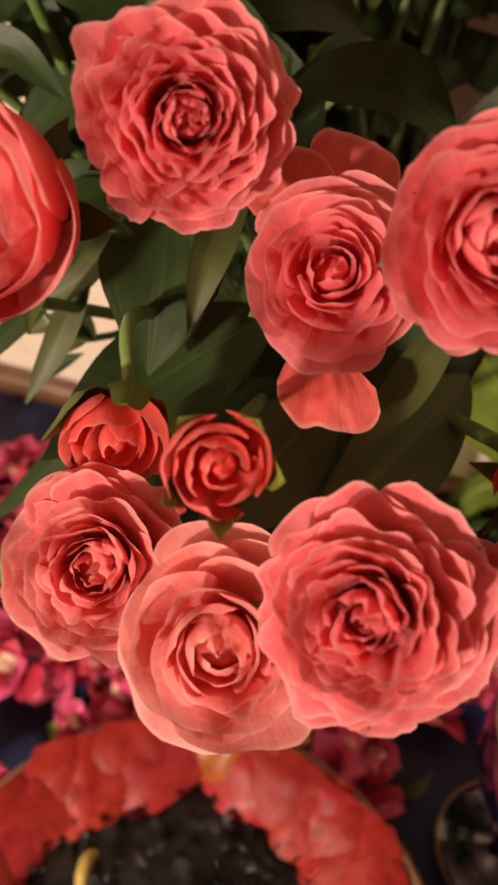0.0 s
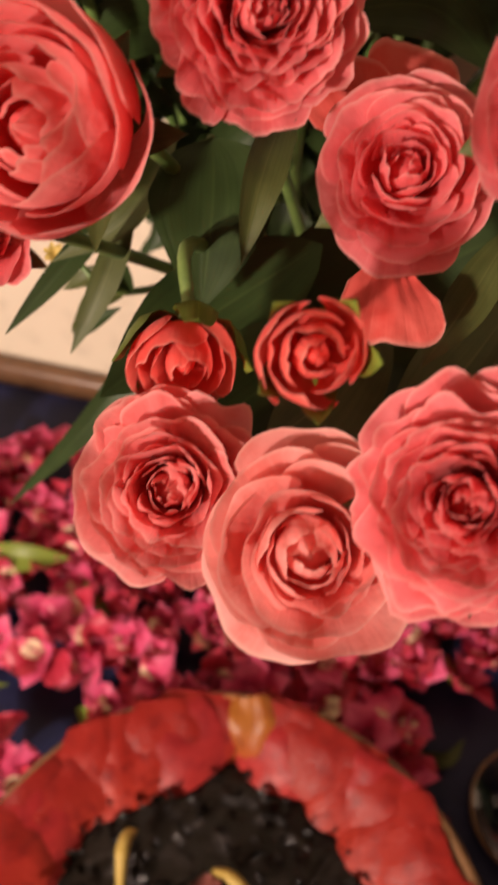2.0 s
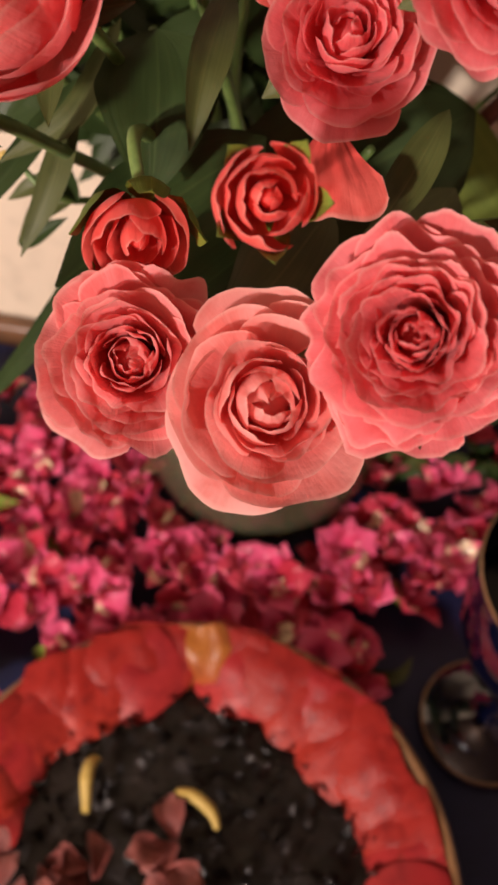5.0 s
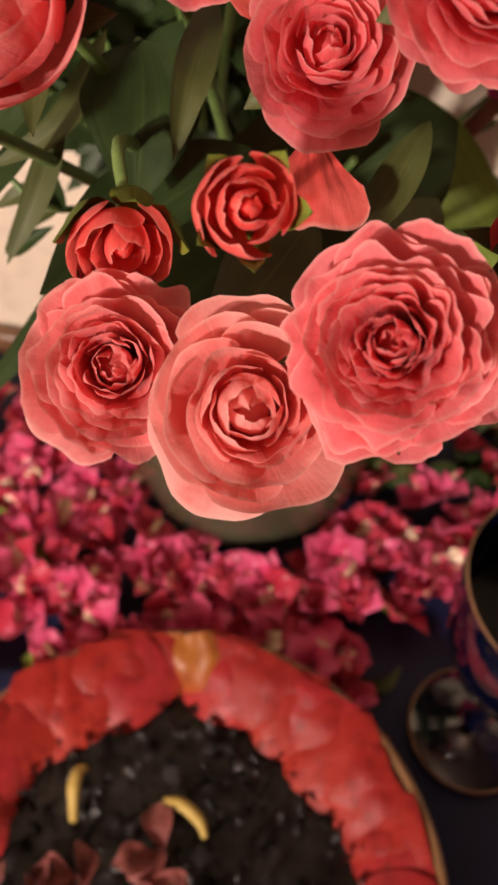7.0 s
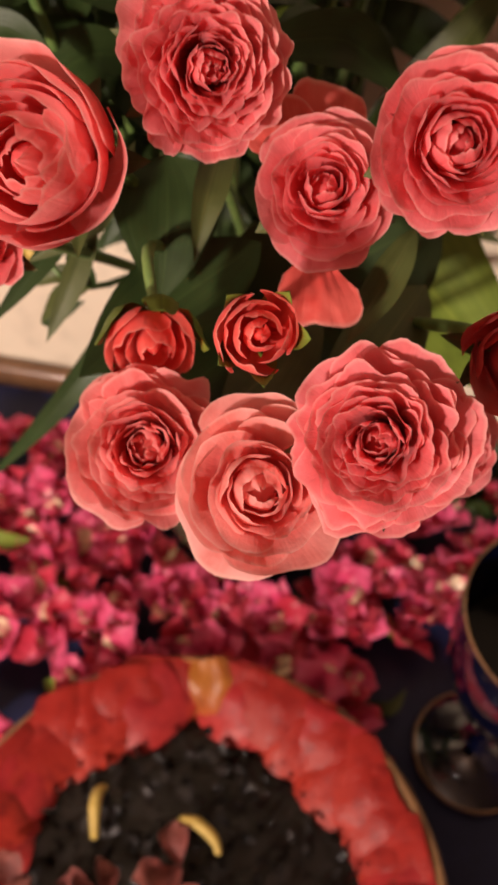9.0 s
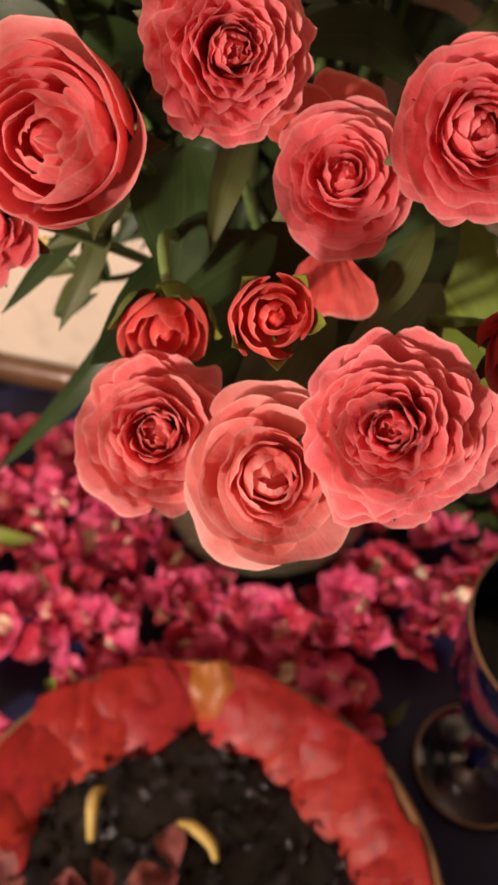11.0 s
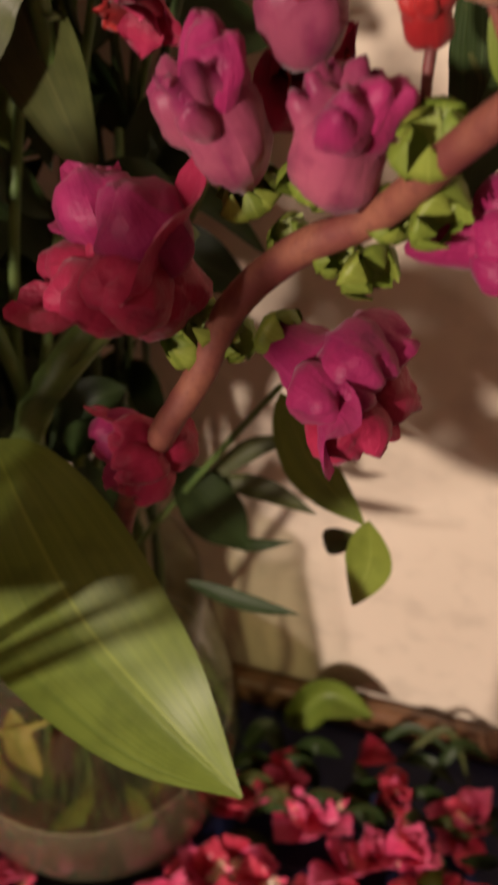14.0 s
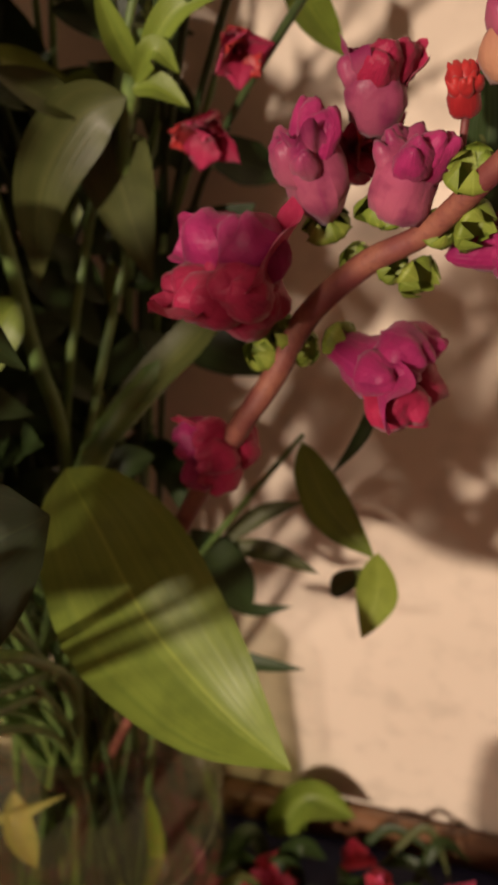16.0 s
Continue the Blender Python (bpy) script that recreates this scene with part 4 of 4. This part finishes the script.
floret(snap, (0.266, 0.337, 0.630), (-0.25, -0.10, 0.90), 0.014, 0.0062, BRICK, 39, 0.15)
for pts in ([(0.277, 0.312, 0.632), (0.276, 0.322, 0.635), (0.273, 0.330, 0.641)], [(0.268, 0.325, 0.614), (0.266, 0.333, 0.622), (0.266, 0.337, 0.631)]):
    part("pedicel", tube("pedicel", pts, [0.0011, 0.0010, 0.0012], 8, 8, sm.inverted()), ROSY, snap)
for k, (pl, fc) in enumerate([((0.236, 0.351, 0.590), (-0.3, -0.3, 0.8)), ((0.222, 0.356, 0.548), (-0.6, -0.4, 0.4)), ((0.256, 0.338, 0.588), (0.5, -0.5, -0.2)),
                              ((0.238, 0.354, 0.560), (0.6, -0.5, -0.2)), ((0.249, 0.341, 0.598), (-0.1, -0.3, 0.8)), ((0.266, 0.328, 0.606), (0.6, -0.5, -0.1)), ((0.268, 0.324, 0.616), (-0.2, -0.5, 0.7)),
                              ((0.226, 0.354, 0.556), (-0.6, -0.4, 0.5)), ((0.246, 0.346, 0.584), (-0.4, -0.5, 0.7)), ((0.252, 0.342, 0.586), (0.3, -0.7, 0.3)), ((0.262, 0.332, 0.600), (0.1, -0.7, 0.5)), ((0.229, 0.356, 0.552), (0.5, -0.6, 0.2))]):
    calyx(snap, pl, fc, 0.0112 if k < 7 else 0.0088, 60 + k)
part("leaf", blade("leaf", [(0.266, 0.395, 0.52), (0.261, 0.390, 0.500), (0.252, 0.396, 0.476)], 0.006, (0, -1, 0.2), inv=sm.inverted()), DEEP, snap)
part("leaf", blade("leaf", [(0.282, 0.334, 0.622), (0.279, 0.335, 0.636), (0.283, 0.338, 0.650)], 0.009, (-0.3, -0.9, 0.2), inv=sm.inverted()), GREEN, snap)
part("leaf", blade("leaf", [(0.272, 0.330, 0.60), (0.284, 0.347, 0.620), (0.288, 0.362, 0.640)], 0.010, (-0.3, -0.9, 0.2), inv=sm.inverted()), DEEP, snap)


part("leaf", blade("leaf", [(0.281, 0.360, 0.599), (0.279, 0.360, 0.623), (0.274, 0.360, 0.644)], 0.013, (-0.2, -0.95, 0.1), inv=sm.inverted()), DEEP, snap)
part("leaf", blade("leaf", [(0.287, 0.360, 0.611), (0.279, 0.360, 0.631), (0.278, 0.360, 0.652)], 0.012, (-0.2, -0.95, 0.1), inv=sm.inverted()), OLIVE, snap)


# ---- alstroemeria ----
def tepal(L, W, mat, seed, arch=0.35):
    rng = random.Random(seed)
    s1 = rng.uniform(0, 40)

    def put(u, v):
        x = 2 * u - 1
        prof = 0.14 + 0.86 * math.sin(math.pi * min(1, 0.04 + v * 0.74)) ** 1.2
        tip = 1 - 0.16 * abs(x) ** 2 * v ** 3 - 0.05 * math.cos(x * 5) * v ** 6
        y = L * v * tip
        w = W * 0.5 * prof * (1 if v < 0.8 else math.sqrt(max(0.02, 1 - ((v - 0.8) / 0.2) ** 2)))
        z = L * arch * (math.sin(v * 1.5) - 0.75 * v * v) + W * 0.22 * x * x * (1 - 0.6 * v) + W * 0.10 * noise.noise(Vector((x * 2, v * 3, s1)))
        return Vector((w * x, y, z))

    v, f, uv = grid(8, 9, put)
    me = mesh_of("tepal", v, f, uv)
    me.materials.append(mat)
    return me


def striped_material():
    """Yellow throat with dark dashes, pink tip."""
    m, n, l, p, out = material("striped_petal")
    uv = n.new("ShaderNodeUVMap")
    sep = n.new("ShaderNodeSeparateXYZ")
    l.new(uv.outputs[0], sep.inputs[0])
    c = mix_colour(n, l, ramp(n, l, sep.outputs[1], 0.72, 0.86), (0.82, 0.66, 0.44), (0.72, 0.09, 0.19))
    t = noise_node(n, l, 1.0, 1.0, "UV", (24, 2.4, 1))
    c = mix_colour(n, l, ramp(n, l, t.outputs[0], 0.60, 0.66), c, (0.22, 0.02, 0.03))
    l.new(c, p.inputs["Base Color"])
    p.inputs["Roughness"].default_value = 0.35
    return m


STRIPED = striped_material()
BROAD = [tepal(0.034, 0.025, PINK if k % 2 else ROUGE, 100 + k, 0.30 + 0.08 * k) for k in range(6)]
NARROW = [tepal(0.032, 0.014, STRIPED, 120 + k, 0.45) for k in range(2)] + [tepal(0.032, 0.017, PINK, 130 + k, 0.4) for k in range(2)]
DARKRED = [tepal(0.034, 0.023, CRIMSON if k else BRICK, 140 + k, 0.34 + 0.08 * k) for k in range(3)]
STAMEN = tube("stamen", [(0, 0, 0), (0, 0.010, 0.006), (0, 0.022, 0.006)], [0.0006, 0.0005, 0.0008], 6, 5)
STAMEN.materials.append(PINK)


def alstroemeria(m, rng, label="wilting pink alstroemeria blossom lying on the navy cloth", group="blossoms on the table", size=1.0, close=0.0, broad=None, narrow=None):
    broad, narrow = broad or BROAD, narrow or NARROW
    ob = thing("alstroemeria_blossom", m @ Matrix.Scale(size, 4), label, "blossom", group)
    for k in range(3):
        a = k * 2.094 + rng.uniform(-0.25, 0.25)
        part("petal", rng.choice(broad), None, ob, "", Matrix.Rotation(a, 4, "Z") @ Matrix.Rotation(rng.uniform(0.15, 0.7) + close, 4, "X"))
    for k in range(3):
        a = k * 2.094 + 1.05 + rng.uniform(-0.25, 0.25)
        part("petal", narrow[0] if k == 0 else rng.choice(narrow[2:]), None, ob, "", Matrix.Translation((0, 0, 0.001)) @ Matrix.Rotation(a, 4, "Z") @ Matrix.Rotation(rng.uniform(0.35, 0.95) + close, 4, "X"))
    for k in range(3):
        part("stamen", STAMEN, None, ob, "", Matrix.Rotation(rng.uniform(0, 6.3), 4, "Z") @ Matrix.Rotation(rng.uniform(0.9, 1.3), 4, "X"))
    return ob


rng = random.Random(77)
BOWL = (0.053, 0.121, 0.184)
CUP = (0.291, 0.249, 0.050)
placed = []


def free(x, y, gap):
    if math.hypot(x - BOWL[0], y - BOWL[1]) < BOWL[2] + 0.004 or math.hypot(x - VX, (y - VY) * (0.86 if y < VY else 1)) < 0.114:
        return False
    if math.hypot(x - CUP[0], y - CUP[1]) < CUP[2] + 0.014:
        return False
    return all(math.hypot(x - a, y - b) > gap for a, b in placed)


for k in range(2600):
    x, y = rng.uniform(-0.24, 0.43), rng.uniform(0.235, 0.60)
    bare = (x > 0.19 and y < 0.315) or (x < -0.05 and 0.25 < y < 0.335 - 0.3 * (x + 0.05)) or y > 0.60 - 0.2 * x - 0.048 or (x < 0.0 and y > 0.56)
    bare = bare or (x > 0.13 and noise.noise(Vector((x * 26, y * 26, 3.0))) > (0.18 if x < 0.24 else -0.08))
    if bare or not free(x, y, 0.0215):
        continue
    placed.append((x, y))
    m = pose(x, y, 0.007 + rng.uniform(0, 0.018), rng.uniform(-35, 35), rng.uniform(-35, 35), rng.uniform(0, 360))
    alstroemeria(m, rng, size=rng.uniform(0.95, 1.30), close=rng.choice([0, 0, 0.25, 0.5]))

# a few fallen petals and leaves between the blossoms
for k in range(46):
    x, y = rng.uniform(-0.2, 0.38), rng.uniform(0.28, 0.54)
    if not free(x, y, 0.012) or (x > 0.16 and y < 0.34):
        continue
    solo("fallen_petal", rng.choice(BROAD), PINK, pose(x, y, 0.016 + rng.uniform(0, 0.012), rng.uniform(-40, 40), rng.uniform(-40, 40), rng.uniform(0, 360)), "fallen pink petal among the blossoms on the cloth", "petal", "fallen petals on the table")


def loose_leaf(pts, width, mat, label, facing=(0, -0.5, 0.85), cup=0.35):
    base = Vector(pts[0])
    m = Matrix.Translation(base)
    solo("fallen_leaf", blade("fallen_leaf", pts, width, facing, cup, inv=m.inverted(), seed=base.x * 70), mat, m, label, "leaf", "fallen leaves on the table")


loose_leaf([(0.285, 0.420, 0.012), (0.281, 0.398, 0.032), (0.287, 0.372, 0.030)], 0.017, LIME, "lime green leaf among the blossoms beside the blue bowl")
loose_leaf([(-0.060, 0.430, 0.006), (-0.074, 0.405, 0.030), (-0.050, 0.375, 0.026)], 0.016, LIME, "curled yellow-green leaf among the blossoms")
loose_leaf([(-0.20, 0.435, 0.02), (-0.14, 0.425, 0.045), (-0.095, 0.430, 0.040)], 0.026, LIME, "pale green leaf among the blossoms")
loose_leaf([(0.195, 0.290, 0.004), (0.222, 0.282, 0.012), (0.240, 0.300, 0.010)], 0.012, OLIVE, "curled olive leaf on the navy cloth")
loose_leaf([(0.142, 0.395, 0.006), (0.150, 0.365, 0.024), (0.140, 0.325, 0.022)], 0.012, OLIVE, "narrow wilted leaf on the navy cloth")
loose_leaf([(0.262, 0.545, 0.010), (0.290, 0.553, 0.052), (0.330, 0.540, 0.044)], 0.036, GREEN, "curled green leaf behind the blossoms near the wall", (0, -0.75, 0.6), 0.9)
loose_leaf([(0.33, 0.53, 0.006), (0.36, 0.535, 0.040), (0.40, 0.515, 0.030)], 0.008, DEEP, "thin dark leaf by the wall")
loose_leaf([(0.35, 0.52, 0.006), (0.385, 0.528, 0.052), (0.41, 0.500, 0.010)], 0.007, OLIVE, "thin bent leaf by the wall")
loose_leaf([(0.375, 0.50, 0.006), (0.395, 0.52, 0.045), (0.43, 0.525, 0.012)], 0.010, DEEP, "thin dark leaf by the wall")
loose_leaf([(0.225, 0.525, 0.006), (0.245, 0.530, 0.030), (0.262, 0.510, 0.012)], 0.018, DEEP, "dark leaf beside the vase")
for k in range(16):
    x, y, a = rng.uniform(-0.2, 0.4), rng.uniform(0.3, 0.53), rng.uniform(0, 6.28)
    if math.hypot(x - VX, y - VY) < 0.15 or math.hypot(x - CUP[0], y - CUP[1]) < 0.08 or math.hypot(x - BOWL[0], y - BOWL[1]) < 0.22:
        continue
    d = Vector((math.cos(a), math.sin(a), 0))
    p = Vector((x, y, 0.006))
    loose_leaf([p, p + d * 0.025 + Vector((0, 0, 0.022)), p + d * 0.05 + Vector((0, 0, 0.012))], rng.uniform(0.008, 0.016), rng.choice([LIME, GREEN, DEEP]), "narrow green leaf among the blossoms")

# wilted leaves heaped along the foot of the wall
for k in range(22):
    x = 0.235 + 0.009 * k + rng.uniform(-0.008, 0.008)
    p = Vector((x, 0.565 - 0.2 * (x - 0.117) - rng.uniform(0.022, 0.075), 0.006))
    a = rng.uniform(-0.7, 0.7) + (math.pi if rng.random() < 0.5 else 0)
    d = Vector((math.cos(a), math.sin(a) * 0.4, 0))
    loose_leaf([p, p + d * 0.018 + Vector((0, 0, rng.uniform(0.026, 0.048))), p + d * 0.042 + Vector((0, 0, rng.uniform(0.010, 0.032)))], rng.uniform(0.012, 0.022), rng.choice([DEEP, DEEP, OLIVE]), "dark wilted leaf on the cloth by the wall", (0, -0.9, 0.4), 0.4)

# red flowers of the alstroemeria held high at the back
for pl, fc in (((0.199, 0.468, 0.632), (0.3, -0.8, -0.3)), ((0.196, 0.482, 0.600), (-0.3, -0.7, -0.5)), ((0.238, 0.375, 0.612), (0.4, -0.8, 0.3))):
    alstroemeria(aim(pl, fc), rng, "dark red alstroemeria blossom held up among the stems", "red blossoms in the vase", 0.74, 0.45, DARKRED, DARKRED)

# ---- wide bowl with a ring of red petals round dark dried flowers ----
bowl = thing("wide_bowl", pose(BOWL[0], BOWL[1], 0), "wide brown glazed bowl lined with red petals", "bowl")
R = BOWL[2]
part("body", lathe("body", [(0, 0.001), (0.085, 0.001), (0.095, 0.006), (0.140, 0.028), (0.168, 0.050), (R - 0.003, 0.066), (R - 0.006, 0.068), (0.160, 0.050), (0.134, 0.032), (0.09, 0.012), (0, 0.010)], 96, 0.01), TERRA, bowl)
part("rim", lathe("rim", [(R - 0.0065, 0.0665), (R - 0.0050, 0.0705), (R - 0.0015, 0.0715), (R + 0.0012, 0.0690), (R - 0.0005, 0.0655), (R - 0.004, 0.0640), (R - 0.0065, 0.0665)], 96, 0.01), RIMBROWN, bowl)


def fill_place(u, v):
    a, r = 2 * math.pi * u, 0.150 * v
    p = Vector((r * math.cos(a), r * math.sin(a), 0))
    return Vector((p.x, p.y, 0.050 - 0.010 * (r / 0.15) ** 2 + 0.004 * noise.noise(p * 60) + 0.003 * noise.noise(p * 170)))


v, f, uv = grid(72, 26, fill_place)
solo("dried_flower_mix", mesh_of("dried_flower_mix", v, f, uv), SOIL, pose(BOWL[0], BOWL[1], 0), "dark crumbled dried flowers filling the wide bowl", "potpourri", kind="stuff")

verts, faces, uvs = [], [], []
rb = random.Random(9)
for k in range(900):
    a, r = rb.uniform(0, 6.283), 0.142 * math.sqrt(rb.random())
    c = Vector((r * math.cos(a), r * math.sin(a), 0.052 - 0.010 * (r / 0.15) ** 2 + rb.uniform(0, 0.007)))
    q = Euler((rb.uniform(0, 6), rb.uniform(0, 6), rb.uniform(0, 6))).to_matrix()
    s = rb.uniform(0.003, 0.008)
    o = len(verts)
    for j in range(3):
        for i in range(4):
            x, y = i / 3 - 0.5, j / 2 - 0.5
            verts.append(c + q @ Vector((s * x * 1.6, s * y * (1 - 0.8 * abs(x)), s * (0.5 * math.sin(3 * x + k) * 0.5 + 0.6 * y * y))))
            uvs.append((i / 3, j / 2))
    faces += [(o + j * 4 + i, o + j * 4 + i + 1, o + j * 4 + i + 5, o + j * 4 + i + 4) for j in range(2) for i in range(3)]
solo("dried_flower_crumbs", mesh_of("dried_flower_crumbs", verts, faces, uvs), SOIL, pose(BOWL[0], BOWL[1], 0), "dark curled crumbs of dried flowers in the wide bowl", "potpourri", kind="stuff")

DRY = [tepal(0.030, 0.022, DRIED, 300 + k, 0.5) for k in range(3)]
for k in range(44):
    a = rb.uniform(0, 6.283)
    r = 0.085 * math.sqrt(rb.random())
    x, y = -0.055 + r * math.cos(a), -0.02 + r * math.sin(a) * 0.8
    if math.hypot(x, y) > 0.125:
        continue
    solo("dried_petal", rb.choice(DRY), DRIED, pose(BOWL[0] + x, BOWL[1] + y, 0.056 + rb.uniform(0, 0.008), rb.uniform(-50, 50), rb.uniform(-50, 50), rb.uniform(0, 360)), "crumpled dull red dried petal in the wide bowl", "dried petal", "dried petals in the wide bowl")
for k, pts in enumerate(([(-0.012, 0.172, 0.060), (-0.012, 0.190, 0.072), (-0.010, 0.202, 0.070), (-0.006, 0.206, 0.064)], [(0.050, 0.184, 0.060), (0.062, 0.180, 0.066), (0.074, 0.170, 0.064), (0.078, 0.160, 0.060)])):
    base = Matrix.Translation(pts[0])
    solo("yellow_pod", tube("yellow_pod", pts, [0.003, 0.0046, 0.0042, 0.0022], 12, 8, base.inverted()), YELLOW, base, "curled yellow seed pod lying in the wide bowl", "seed pod", "pods in the wide bowl")


def drape(L, W, mat, seed):
    """Broad petal hanging over the bowl's inner wall."""
    r = random.Random(seed)
    s = r.uniform(0, 50)

    def put(u, v):
        x = 2 * u - 1
        w = W * 0.5 * (0.62 + 0.38 * math.sin(math.pi * (0.1 + 0.75 * v)))
        y = -L * v * (1 - 0.14 * abs(x) ** 2.4 + 0.03 * math.sin(4 * x + s))
        z = 0.008 - 0.026 * v + 0.020 * v * (1 - v) + W * 0.040 * (1 - x * x) + 0.004 * noise.noise(Vector((x * 2, v * 3, s)))
        return Vector((w * x, y, z))

    v, f, uv = grid(10, 9, put)
    me = mesh_of("bowl_petal", v, f, uv)
    me.materials.append(mat)
    return me


DRAPES = [drape(0.046 + 0.0025 * k, 0.068 + 0.006 * (k % 3), (SCARLET, SCARLET, BRICK)[k % 3], 400 + k) for k in range(7)]
GOLD = drape(0.042, 0.036, ORANGE, 420)
for k in range(60):
    a = 2 * math.pi * (k + rb.uniform(-0.3, 0.3)) / 60
    r = R - 0.004 + rb.uniform(-0.006, 0.0)
    d = math.degrees(a)
    spill = max(0.0, math.sin(a)) ** 2
    r += 0.004 * spill
    gold = abs((d - 88 + 180) % 360 - 180) < 6
    solo("bowl_petal", GOLD if gold else rb.choice(DRAPES), SCARLET, pose(BOWL[0] + r * math.cos(a), BOWL[1] + r * math.sin(a), 0.057 + 0.005 * spill + (k % 3) * 0.0022 + 0.002 * gold, rb.uniform(-5, 8), rb.uniform(-9, 9), d - 90 + rb.uniform(-16, 16)),
         "veined orange petal lying over the bowl's rim" if gold else "glossy scarlet petal draped round the inside of the bowl", "petal", "petals lining the bowl")

# ---- goblet ----
GOB = (0.291, 0.249)
goblet = thing("goblet", pose(*GOB, 0), "dark navy blue stemmed goblet half full of dark drink", "goblet")
part("foot", lathe("foot", [(0, 0.0005), (0.047, 0.0005), (0.0495, 0.002), (0.0500, 0.0042), (0.0480, 0.0060), (0.030, 0.0085), (0.014, 0.0135), (0.0075, 0.022)], 72), NAVY, goblet)
part("foot_edge", lathe("foot_edge", [(0.0482, 0.0056), (0.0496, 0.0062), (0.0508, 0.0050), (0.0506, 0.0030), (0.0494, 0.0022)], 72), RIMBROWN, goblet, "worn brown edge of the foot")
part("stem", lathe("stem", [(0.0078, 0.0215), (0.0060, 0.035), (0.0058, 0.060), (0.0066, 0.085), (0.0062, 0.105), (0.0090, 0.118), (0.0130, 0.124)], 24), NAVY, goblet)
part("bowl", lathe("bowl", [(0.0, 0.120), (0.014, 0.122), (0.034, 0.134), (0.052, 0.158), (0.0620, 0.192), (0.0660, 0.228), (0.0668, 0.258), (0.0660, 0.2595), (0.0650, 0.258), (0.0640, 0.228), (0.0600, 0.194), (0.0500, 0.161), (0.033, 0.138), (0.014, 0.127), (0.0, 0.126)], 80), NAVY, goblet)
part("rim", lathe("rim", [(0.0655, 0.2590), (0.0658, 0.2602), (0.0665, 0.2603), (0.0671, 0.2590), (0.0668, 0.2580), (0.0655, 0.2590)], 80), RIMBROWN, goblet, "thin worn brown rim")
part("drink", lathe("drink", [(0, 0.186), (0.0565, 0.186), (0.0574, 0.1866)], 64), BROTH, goblet)
